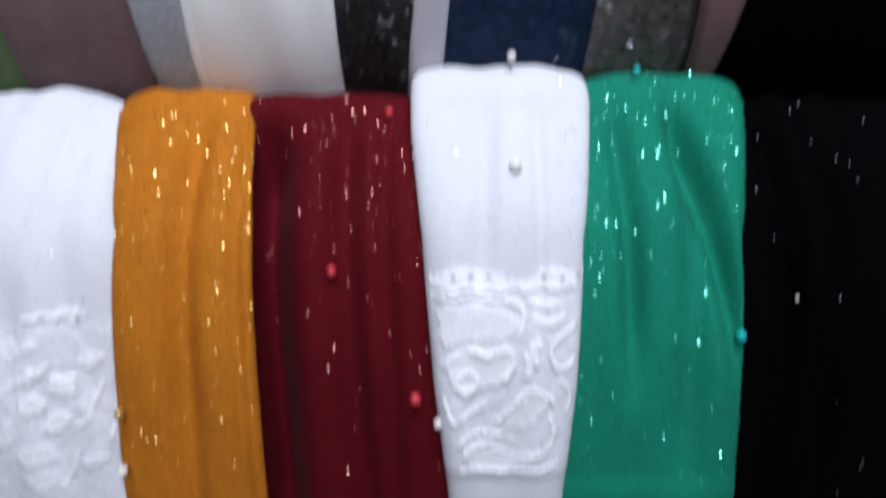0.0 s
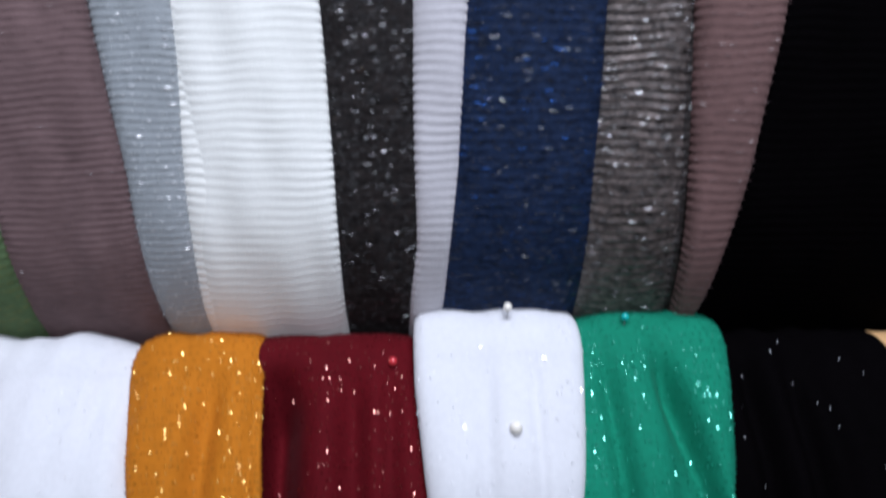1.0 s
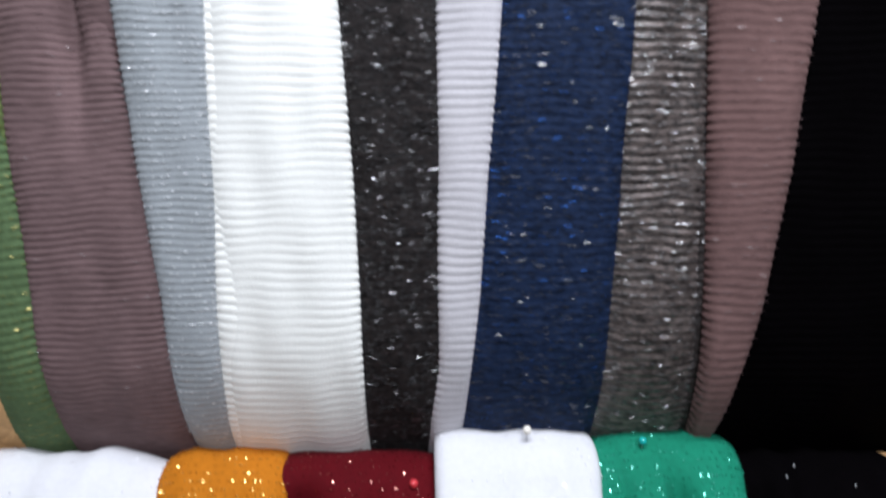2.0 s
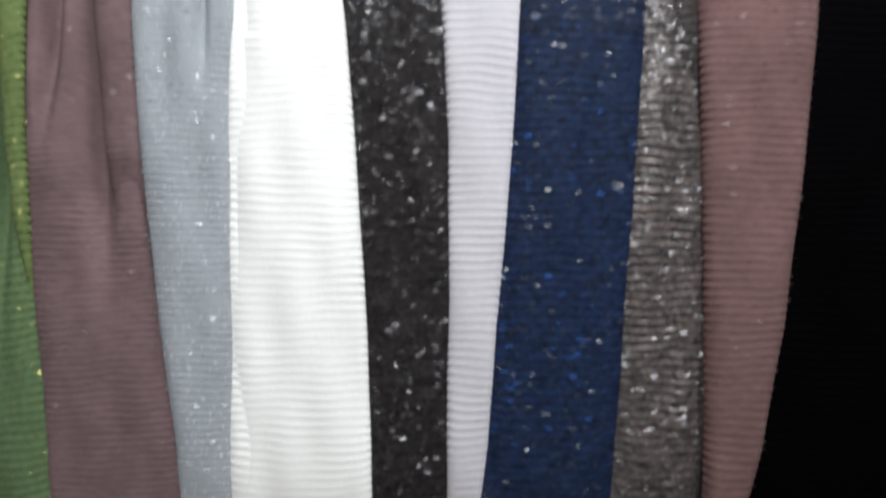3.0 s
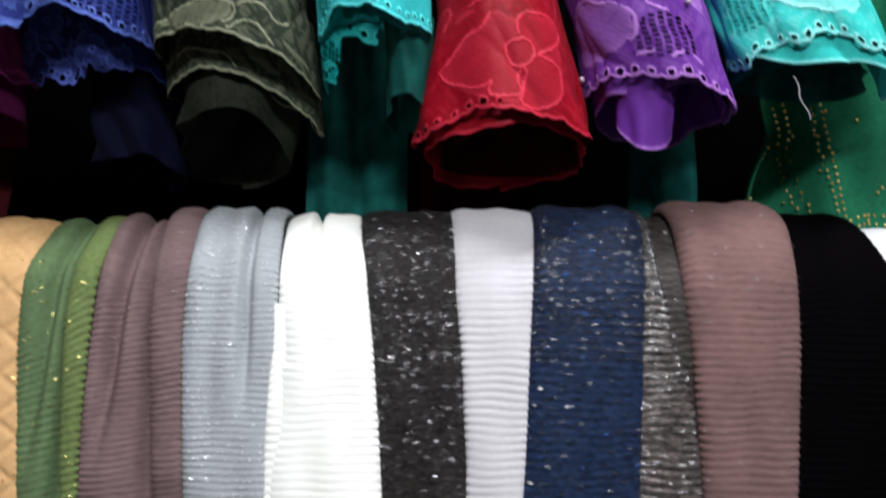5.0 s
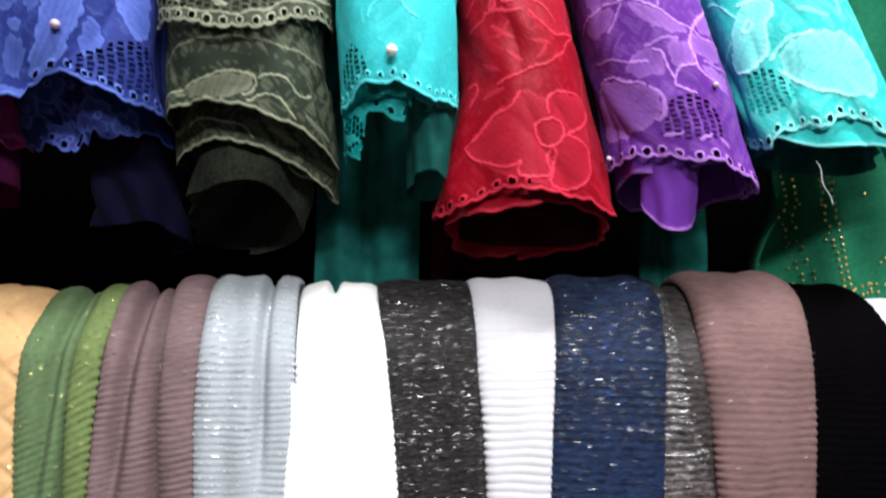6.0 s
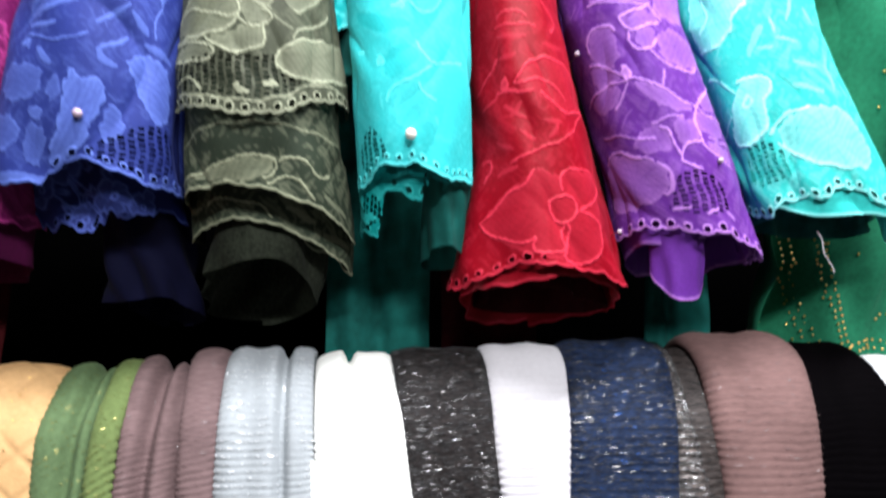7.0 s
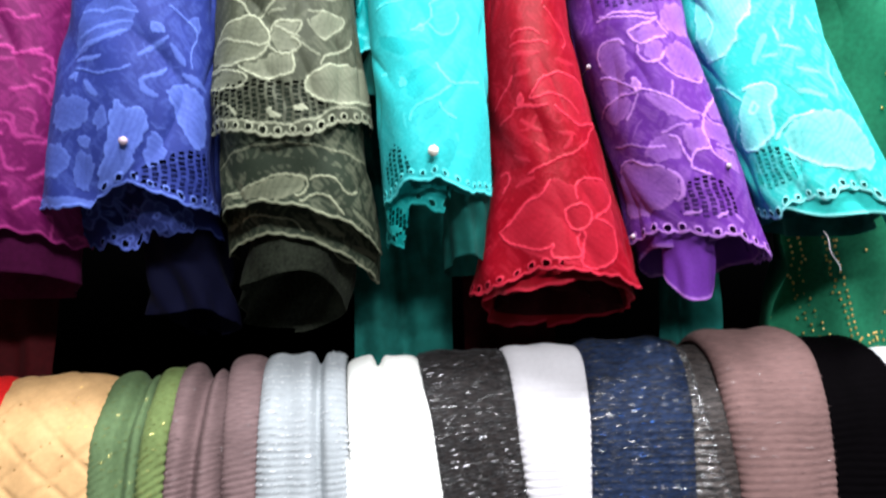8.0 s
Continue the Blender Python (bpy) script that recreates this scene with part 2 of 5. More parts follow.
    def face(x, z, out=0.0):
        i = np.argmin(np.abs(F[:, cols // 2, 2] - z))
        j = np.argmin(np.abs(F[i, :, 0] - x))
        i = np.argmin(np.abs(F[:, j, 2] - z))
        return F[i, j] + np.array([0, -out, 0])
    return {"F": F, "V": V, "s": s, "cols": cols, "face": face, "rip": rip}


def flecks(parent, d, count, mat, seed, w=0.0005, l=0.0015, flat=True, spread=0.38, z_low=0.0, name="glitter", label="", clump=0.5, slope=0.16, crest=1.0):
    """Short bright threads lying on the front of a draped cloth, each tilted its own way."""
    rng = np.random.RandomState(seed)
    V, s = d["V"], d["s"]
    rows = np.nonzero((s > -0.02) & (V[:, 5, 2] > z_low))[0][1:-1]
    quads = []
    px, pi = rng.rand(40) * d["cols"], rng.choice(rows, 40)
    for _ in range(count):
        if rng.rand() < clump:
            k = rng.randint(40)
            i, j = int(pi[k] + rng.normal() * 22), int(px[k] + rng.normal() * 2.2)
        else:
            i, j = rng.choice(rows), rng.randint(1, d["cols"] - 1)
        if i < rows[0] or i > rows[-1] or j < 1 or j > d["cols"] - 2:
            continue
        if flat and d["rip"] is not None and rng.rand() < crest:
            for _step in range(5):
                near = [k for k in (i - 1, i, i + 1) if rows[0] <= k <= rows[-1]]
                i = max(near, key=lambda k: d["rip"][k, j])
        q = V[i, j] + (V[i, j + 1] - V[i, j]) * rng.rand()
        tx, tz = V[i, j + 1] - V[i, j - 1], V[i + 1, j] - V[i - 1, j]
        n = np.cross(tz, tx)
        n /= np.linalg.norm(n) + 1e-12
        if n[1] > 0 and s[i] > 0.03:
            n = -n
        n = n + rng.normal(size=3) * spread
        n /= np.linalg.norm(n)
        a = (tx / (np.linalg.norm(tx) + 1e-9) + np.array([0, 0, slope + 0.04 * rng.normal()])) if flat else np.array([0.2 * rng.normal(), 0, 1.0])
        a = a - n * a.dot(n)
        a /= np.linalg.norm(a) + 1e-9
        b = np.cross(n, a)
        k = 0.6 + 0.9 * rng.rand()
        c = q + n * 0.0006
        quads.append([c - a * l * k / 2 - b * w / 2, c + a * l * k / 2 - b * w / 2, c + a * l * k / 2 + b * w / 2, c - a * l * k / 2 + b * w / 2])
    quads = np.array(quads).reshape(-1, 3) - np.array(parent.location)
    me = mesh_from(name, quads, np.arange(len(quads)).reshape(-1, 4), mat, smooth=False)
    tagged(part(name, me, mat, parent, label), kind="stuff")


def pin(at, mat, label, r=0.0030, out=(0, -1, 0)):
    """A dressmaker's pin with a pearl head stuck into the cloth."""
    o = thing("pearl_pin", tuple(at), label, "pin", "pearl pins in the scarves")
    n = Vector(out).normalized()
    bm = bmesh.new()
    bmesh.ops.create_uvsphere(bm, u_segments=20, v_segments=12, radius=r, matrix=Matrix.Translation(n * r * 0.8))
    part("head", bm, mat, o)
    bm = bmesh.new()
    bmesh.ops.create_cone(bm, segments=8, radius1=0.0004, radius2=0.0003, depth=0.018, cap_ends=True,
                          matrix=Matrix.Translation(n * -0.007) @ n.to_track_quat("Z", "Y").to_matrix().to_4x4())
    part("shaft", bm, MAT["steel"], o, "thin steel shaft")


# ---------------------------------------------------------------- structure
def slab(name, x0, x1, y0, y1, z0, z1, mat, label, category):
    bm = bmesh.new()
    bmesh.ops.create_cube(bm, size=1.0, matrix=Matrix.Translation(((x0 + x1) / 2, (y0 + y1) / 2, (z0 + z1) / 2)) @ Matrix.Diagonal((x1 - x0, y1 - y0, z1 - z0, 1)))
    ob = part(name, bm, mat)
    for p in ob.data.polygons:
        p.use_smooth = False
    return tagged(ob, label, category, kind="structure")


slab("floor", -1.7, 1.7, -2.6, 0.8, -0.1, 0.0, MAT["floor"], "grey tiled shop floor below the rails", "floor")
slab("ceiling", -1.7, 1.7, -2.6, 0.8, 2.7, 2.8, MAT["plaster"], "plain painted shop ceiling", "ceiling")
# unseen back wall, added; its black colour stands in for shade
slab("wall_back", -1.6, 1.6, 0.64, 0.74, 0.0, 2.7, MAT["panel"], "wall added behind the scarves, near black in place of deep shade", "wall")
slab("wall_left", -1.7, -1.6, -2.5, 0.74, 0.0, 2.7, MAT["plaster"], "plain painted shop wall", "wall")
slab("wall_right", 1.6, 1.7, -2.5, 0.74, 0.0, 2.7, MAT["plaster"], "plain painted shop wall", "wall")
slab("wall_front", -1.6, 1.6, -2.6, -2.5, 0.0, 2.7, MAT["plaster"], "plain painted shop wall facing the rails", "wall")


def rail(y, z, r, label):
    bm = bmesh.new()
    bmesh.ops.create_cone(bm, segments=32, radius1=r, radius2=r, depth=3.2, cap_ends=True, matrix=Matrix.Translation((0, y, z)) @ Euler((0, math.pi / 2, 0)).to_matrix().to_4x4())
    tagged(part("hanging_rail", bm, MAT["steel"]), label, "rail", "rails for scarves")


Y1, Z1, R1 = 0.447, 1.068, 0.010     # lower rail
Y2, Z2, R2 = 0.484, 1.566, 0.016     # middle rail
Y3, Z3, R3 = 0.420, 1.945, 0.016     # upper rail
rail(Y1, Z1, R1, "round steel rail under the glittering scarves")
rail(Y2, Z2, R2, "round steel rail under the crinkled scarves")
rail(Y3, Z3, R3, "round steel rail carrying the rolled lace scarves")


def over(y, z, r, front, back=0.30, gap=0.004):
    """The line of a cloth over a rail: up behind, over the top, then down the front points."""
    gap = gap + (0.012 if z < 1.3 else 0.016 if z < 1.8 else 0.0)
    k = r + gap
    arc = [(y + k * math.cos(a), z + k * math.sin(a)) for a in np.linspace(0, math.pi * 0.82, 12)]
    return [(y + k, z - back), (y + k, z - back / 2), (y + k, z - 0.05)] + arc + list(front)


# ---------------------------------------------------------------- middle rail: crinkled scarves
FRONT2 = [(0.440, 1.555), (0.436, 1.53), (0.434, 1.48), (0.432, 1.40), (0.432, 1.30), (0.433, 1.21), (0.438, 1.17), (0.452, 1.13), (0.470, 1.105), (0.490, 1.08), (0.498, 1.03)]
CRINKLED = "crinkled scarves on the middle rail"
# edges between neighbours, as (height, x)
E_TAN = [(1.10, -0.385), (1.42, -0.408), (1.60, -0.424)]
E0 = [(1.10, -0.318), (1.13, -0.317), (1.25, -0.319), (1.42, -0.336), (1.50, -0.341), (1.55, -0.342), (1.60, -0.339)]
E1 = [(1.10, -0.281), (1.13, -0.280), (1.22, -0.280), (1.30, -0.286), (1.42, -0.290), (1.50, -0.289), (1.54, -0.287), (1.60, -0.283)]
E2 = [(1.10, -0.189), (1.13, -0.191), (1.22, -0.195), (1.30, -0.205), (1.42, -0.216), (1.50, -0.222), (1.60, -0.221)]
E3 = [(1.10, -0.163), (1.13, -0.162), (1.22, -0.160), (1.42, -0.160), (1.50, -0.158), (1.60, -0.163)]
E4 = [(1.10, -0.067), (1.13, -0.067), (1.22, -0.068), (1.30, -0.071), (1.42, -0.079), (1.50, -0.086), (1.54, -0.091), (1.60, -0.098)]
E5 = [(1.10, -0.026), (1.135, -0.022), (1.17, -0.017), (1.42, -0.018), (1.50, -0.022), (1.54, -0.027), (1.60, -0.031)]
E6 = [(1.10, -0.004), (1.13, 0.000), (1.22, 0.009), (1.30, 0.013), (1.42, 0.022), (1.50, 0.027), (1.60, 0.034)]
E7 = [(1.10, 0.090), (1.22, 0.095), (1.30, 0.098), (1.42, 0.105), (1.50, 0.109), (1.60, 0.117)]
E8 = [(1.10, 0.160), (1.22, 0.157), (1.42, 0.149), (1.50, 0.146), (1.54, 0.142), (1.60, 0.139)]
E9 = [(1.10, 0.170), (1.13, 0.178), (1.22, 0.196), (1.30, 0.208), (1.42, 0.219), (1.50, 0.225), (1.60, 0.231)]
E10 = [(1.05, 0.350), (1.30, 0.350), (1.46, 0.335), (1.53, 0.315), (1.57, 0.302), (1.60, 0.290)]


def widen(e, d):
    return [(z, x + d) for z, x in e]


def scarf(label, group, rail_at):
    return thing("scarf", rail_at, label, "scarf", group)


PATH2 = over(Y2, Z2, R2, FRONT2)
PATH2_LOW, PATH2_FLAT = over(Y2, Z2, R2, FRONT2, gap=0.001), over(Y2, Z2, R2, FRONT2, gap=-0.007)
s = scarf("tan quilted satin scarf draped over the rail", CRINKLED, (-0.375, Y2, Z2))
d = drape(s, "folded_cloth", E_TAN, widen(E0, 0.004), PATH2_FLAT, 0.006, MAT["tan"], quilt=True, seed=1, fine=0.002, cols=60)
flecks(s, d, 120, MAT["gold"], 51, w=0.0010, l=0.0010, clump=0.0, spread=0.2, z_low=1.4, name="sequin_dust", label="small gold sequins")
s = scarf("bright red scarf draped over the rail", CRINKLED, (-0.45, Y2, Z2))
drape(s, "folded_cloth", [(1.1, -0.50), (1.6, -0.505)], [(1.1, -0.380), (1.42, -0.400), (1.6, -0.414)], PATH2_FLAT, 0.006, MAT["red"], seed=2)

s = scarf("iridescent green crinkled scarf hanging in gathered folds", CRINKLED, (-0.31, Y2, Z2))
d = drape(s, "back_fold", E0, [(z, x - 0.006 * float(z > 1.32)) for z, x in E1], PATH2_FLAT, 0.006, MAT["olivegreen"], pleat=(0.0005, 0.0058, 0.8), seed=3, power=3.0,
          folds=[(-0.300, 1.60, -0.310, 1.25, 0.006, 0.013, "v"), (-0.314, 1.60, -0.328, 1.40, 0.005, 0.009, "v")])
flecks(s, d, 2600, MAT["gold_thread"], 52, l=0.0022, w=0.0003, clump=0.2, slope=0.0)
mid = [(1.10, -0.266), (1.22, -0.284), (1.32, -0.293), (1.42, -0.303), (1.52, -0.307), (1.60, -0.303)]
d = drape(s, "front_fold", mid, E1, PATH2_FLAT, 0.006, MAT["limegreen"], pleat=(0.0005, 0.0058, 0.8), seed=4, power=2.4, lift=0.003, cols=24, sink=[(1.27, -0.016), (1.37, 0.0)])
flecks(s, d, 1300, MAT["gold_thread"], 53, l=0.0022, w=0.0003, clump=0.2, slope=0.0)

s = scarf("mauve crinkled scarf hanging in two soft folds", CRINKLED, (-0.25, Y2, Z2))
d = drape(s, "left_fold", widen(E1, -0.002), [(z, x - 0.006 * float(z > 1.4)) for z, x in E2], PATH2_LOW, 0.006, MAT["mauve"], pleat=(0.0005, 0.0047, 0.3), seed=5, power=3.2, cols=48,
          folds=[(-0.266, 1.60, -0.280, 1.40, 0.0060, 0.015, "v"), (-0.250, 1.60, -0.240, 1.28, 0.008, 0.014, "v")])
flecks(s, d, 1500, MAT["dust"], 54, l=0.0030, w=0.00022, spread=0.5, clump=0.1, slope=0.0)
d = drape(s, "right_fold", [(1.10, -0.215), (1.28, -0.226), (1.42, -0.240), (1.50, -0.247), (1.60, -0.249)], E2, PATH2_LOW, 0.0065, MAT["mauve"], pleat=(0.0005, 0.0047, 0.3), seed=6, power=2.6, lift=0.0015, cols=30, sink=[(1.30, -0.020), (1.41, 0.0)])
flecks(s, d, 900, MAT["dust"], 55, l=0.0030, w=0.00022, spread=0.5, clump=0.1, slope=0.0)

s = scarf("pale silver-grey crinkled scarf with fine sparkle", CRINKLED, (-0.19, Y2, Z2))
d = drape(s, "folded_cloth", widen(E2, -0.001), widen(E3, 0.004), PATH2_LOW, 0.008, MAT["grey"], pleat=(0.00034, 0.0047), seed=7, power=3.0, lift=0.003,
          folds=[(-0.180, 1.61, -0.176, 1.44, 0.0038, 0.011, "v"), (-0.203, 1.60, -0.200, 1.40, 0.008, 0.003, "v")])
flecks(s, d, 1600, MAT["frost"], 56, l=0.0013, spread=0.3, slope=0.0)
flecks(s, d, 2600, MAT["white_glint"], 156, l=0.0030, w=0.00028, spread=0.4, clump=0.5, name="bright_thread", slope=0.0)

s = scarf("ivory white crinkled scarf in two gathered lobes", CRINKLED, (-0.12, Y2, Z2))
d = drape(s, "folded_cloth", [(z, x + 0.0045 * float(z > 1.486)) for z, x in E3 + [(1.485, -0.1585), (1.488, -0.1585)]], E4, over(Y2, Z2, R2, FRONT2, gap=-0.005), 0.009, MAT["ivory"], pleat=(0.00027, 0.0058), seed=8, power=3.4, lift=0.003,
          folds=[(-0.133, 1.61, -0.132, 1.535, 0.0032, 0.011, "v")])
drape(s, "inner_layer", widen(E3, -0.001), [(1.10, -0.135), (1.486, -0.135)], FRONT2[1:], 0.004, MAT["ivory"], pleat=(0.0006, 0.0058), seed=9, cols=20, lift=0.004)

s = scarf("charcoal black lurex scarf with silver sparkle", CRINKLED, (-0.06, Y2, Z2))
d = drape(s, "folded_cloth", widen(E4, -0.002), widen(E5, 0.006), PATH2, 0.005, MAT["charcoal"], pleat=(0.00014, 0.0058), seed=10)
flecks(s, d, 2400, MAT["glint"], 157, l=0.0044, w=0.00024, spread=0.45, z_low=1.47, clump=0.1, name="bright_thread", crest=0.0)
flecks(s, d, 1500, MAT["bright_glint"], 257, l=0.0042, w=0.00028, spread=0.5, clump=0.3, name="silver_thread", crest=0.0)
flecks(s, d, 9000, MAT["glint"], 57, l=0.0032, w=0.00022, spread=0.55, clump=0.15, crest=0.0)

s = scarf("lilac-white crinkled scarf narrowing downwards", CRINKLED, (0.0, Y2, Z2))
drape(s, "folded_cloth", E5, widen(E6, 0.003), PATH2, 0.006, MAT["lilac"], pleat=(0.00042, 0.0058), seed=11, lift=0.0022)

s = scarf("navy blue lurex scarf with blue and silver sparkle", CRINKLED, (0.07, Y2, Z2))
d = drape(s, "folded_cloth", E6, widen(E7, 0.003), PATH2, 0.008, MAT["navy"], pleat=(0.00026, 0.0058), seed=12, lift=0.003)
flecks(s, d, 3600, MAT["glint"], 158, l=0.0042, w=0.00020, spread=0.45, z_low=1.49, clump=0.2, name="bright_thread", slope=0.0, crest=0.45)
flecks(s, d, 800, MAT["bright_glint"], 258, l=0.0044, w=0.00022, spread=0.5, clump=0.3, name="silver_thread", slope=0.0, crest=0.45)
flecks(s, d, 2600, MAT["glint"], 58, l=0.0032, w=0.00022, spread=0.6, clump=0.35, slope=0.0, crest=0.45)
MAT["blueglint"] = material("blue_lurex_thread", (0.02, 0.075, 0.28), rough=0.38, metal=0.8, sheen=0.0, bump=0.0)
flecks(s, d, 900, MAT["blueglint"], 59, l=0.0040, w=0.00026, spread=0.5, clump=0.6, name="blue_glitter", label="metallic blue threads", slope=0.0, crest=0.45)

s = scarf("dark silver-grey metallic lurex scarf, twisted at the top", CRINKLED, (0.13, Y2, Z2))
d = drape(s, "inner_fold", widen(E7, 0.004), widen(E8, 0.008), PATH2, 0.004, MAT["smoke"], pleat=(0.0005, 0.0058), seed=113, cols=28)
flecks(s, d, 1500, MAT["glint"], 163, l=0.0020, w=0.0004, spread=0.55, clump=0.3, slope=0.0, crest=0.45)
SILVER_R = [(1.10, 0.156), (1.42, 0.151), (1.46, 0.145), (1.49, 0.137), (1.52, 0.129), (1.56, 0.123), (1.60, 0.121)]
d = drape(s, "outer_fold", widen(E7, -0.001), SILVER_R, PATH2, 0.005, MAT["silver"], pleat=(0.0007, 0.0058), seed=13, cols=28, lift=0.0035, power=3.0)
flecks(s, d, 1900, MAT["bright_glint"], 160, l=0.0042, w=0.00024, spread=0.45, z_low=1.47, clump=0.2, name="bright_thread", slope=0.0, crest=0.45)
flecks(s, d, 9500, MAT["bright_glint"], 60, l=0.0040, w=0.00024, spread=0.55, clump=0.2, slope=0.0, crest=0.45)

s = scarf("dusty brown crinkled scarf folded thick over the rail", CRINKLED, (0.18, Y2, Z2))
d = drape(s, "folded_cloth", E8, E9, [(y - 0.0, z + 0.0) for y, z in over(Y2, Z2, R2, FRONT2, gap=0.006)], 0.011, MAT["brown"], pleat=(0.00035, 0.0058), seed=14, lift=0.004)
flecks(s, d, 2000, MAT["dust"], 61, l=0.0034, w=0.0002, spread=0.5, clump=0.1, slope=0.0)

s = scarf("black scarf hanging broad beside the brown one", CRINKLED, (0.26, Y2, Z2))
d = drape(s, "folded_cloth", widen(E9, -0.008), E10, PATH2, 0.009, MAT["black"], pleat=(0.0004, 0.006), seed=15, power=4.0)
s = scarf("plain white scarf on the rail beside the black one", CRINKLED, (0.36, Y2, Z2))
drape(s, "folded_cloth", [(1.1, 0.290), (1.6, 0.292)], [(1.1, 0.40), (1.6, 0.41)], over(Y2, Z2 - 0.004, R2, [(y + 0.004, z) for y, z in FRONT2], gap=0.001), 0.004, MAT["snow"], seed=16)

# ---------------------------------------------------------------- lower rail: glittering scarves
FRONT1 = [(0.420, 1.078), (0.404, 1.066), (0.380, 1.045), (0.364, 1.025), (0.352, 0.99), (0.343, 0.95), (0.335, 0.89), (0.328, 0.80), (0.322, 0.66)]
PATH1 = over(Y1, Z1, R1, FRONT1, back=0.25)
GLITTER = "glittering scarves on the lower rail"
G1 = [(1.12, -0.209), (1.08, -0.203), (1.03, -0.186), (0.95, -0.187), (0.89, -0.188), (0.66, -0.19)]
G2 = [(1.12, -0.122), (1.08, -0.1185), (1.03, -0.109), (0.95, -0.107), (0.89, -0.1055), (0.66, -0.102)]
G3 = [(1.12, -0.021), (1.08, -0.0195), (1.03, -0.012), (0.95, -0.005), (0.89, 0.0024), (0.66, 0.02)]
G4 = [(1.12, 0.094), (1.08, 0.089), (1.03, 0.0795), (0.95, 0.076), (0.89, 0.0714), (0.66, 0.065)]
G5 = [(1.12, 0.193), (1.08, 0.184), (1.03, 0.169), (0.95, 0.172), (0.89, 0.173), (0.66, 0.175)]


# ---------------------------------------------------------------- lace
def lace_field(U, V, flowers, leaves, vines, width=0.0007, strokes=0, seed=0):
    """Embroidery over surface metres (U, V): uneven cord along outlines, satin fill inside petals, loose satin strokes in the ground."""
    rng = np.random.RandomState(100 + seed)
    u0, u1, v0, v1 = U.min(), U.max(), V.min(), V.max()
    U, V = (U + 0.0008 * np.sin(V * 310 + 1.1 * np.sin(U * 170)) + 0.00016 * np.sin(V * 1100 + U * 500),
            V + 0.0008 * np.sin(U * 280 + 1.2 * np.sin(V * 150)) + 0.00016 * np.sin(U * 1200 - V * 430))
    cord, fill = np.zeros_like(U), np.zeros_like(U)
    patchy = 0.84 + 0.16 * np.sin(U * 230 + 2 * np.sin(V * 170)) * np.sin(V * 260 + 1.0)

    def petal(cx, cy, la, lb, ang, level, edge=1.0, veins=True):
        nonlocal cord, fill
        reach = max(la, lb) * 1.4
        jj = np.nonzero((np.abs(U - cx).min(0) < reach))[0]
        ii = np.nonzero((np.abs(V - cy).min(1) < reach))[0]
        if len(ii) < 2 or len(jj) < 2:
            return
        sl = (slice(ii[0], ii[-1] + 1), slice(jj[0], jj[-1] + 1))
        c, s_ = math.cos(ang), math.sin(ang)
        x, y = (U[sl] - cx) * c + (V[sl] - cy) * s_, -(U[sl] - cx) * s_ + (V[sl] - cy) * c
        a = np.arctan2(y / lb, x / la)
        e = np.hypot(x / la, y / lb * (1.12 - 0.25 * x / la)) - 1 - 0.05 * np.sin(5 * a + cx * 900) - 0.022 * np.sin(13 * a + cy * 700)
        dist = e * min(la, lb)
        inside = dist < 0
        vary = np.clip(edge * (0.82 + 0.18 * np.sin(2 * a + cy * 400)) * patchy[sl] * (1.0 if edge > 1.2 else 0.25 + 0.75 * smoothstep(-0.5, 0.35, np.cos(a))), 0, 1)
        line = (1 - smoothstep(width * 0.35, width * 1.25, np.abs(dist))) * vary
        cc = np.where(inside, 0, cord[sl])
        if veins:
            v = (1 - smoothstep(0.08, 0.22, np.abs(np.sin(y / lb * 5.5 + 0.6 * x / la)))) * (x < -0.1 * la) * 0.22
            cc = np.maximum(cc, inside * v)
        cord[sl] = np.maximum(cc, line)
        fill[sl] = np.where(inside, level * (0.85 + 0.55 * x / la) * (0.9 + 0.1 * np.sin(y / lb * 22)), fill[sl])

    for _ in range(strokes):
        la = rng.uniform(0.005, 0.017)
        petal(rng.uniform(u0, u1), rng.uniform(v0, v1), la, la * rng.uniform(0.16, 0.38), rng.uniform(0, 6.28), rng.uniform(0.35, 1.0), 0.2, False)
    for line in vines:
        q = soften(line, 3)
        best = np.full(U.shape, 9.0)
        for (ax, ay), (bx, by) in zip(q[:-1], q[1:]):
            dx, dy = bx - ax, by - ay
            k = np.clip(((U - ax) * dx + (V - ay) * dy) / (dx * dx + dy * dy + 1e-12), 0, 1)
            best = np.minimum(best, np.hypot(U - ax - k * dx, V - ay - k * dy))
        cord = np.maximum(cord, (1 - smoothstep(width * 0.4, width * 1.3, best)) * patchy)
    for cx, cy, ra, rb, ang in leaves:
        petal(cx, cy, ra, rb, radians(ang), rng.uniform(0.45, 0.8), 0.9)
    for cx, cy, R, n, rot in flowers:
        for k in rng.permutation(n):
            a = radians(rot) + 6.283 * k / n + rng.normal() * 0.16
            L = R * rng.uniform(0.88, 1.2)
            petal(cx + math.cos(a) * L * 0.52, cy + math.sin(a) * L * 0.52, L * 0.54, L * rng.uniform(0.44, 0.62), a, rng.uniform(0.45, 1.0), rng.uniform(0.75, 1.0))
        petal(cx, cy, R * 0.21, R * 0.20, 0.0, 0.25, 1.3, False)
    return cord, fill


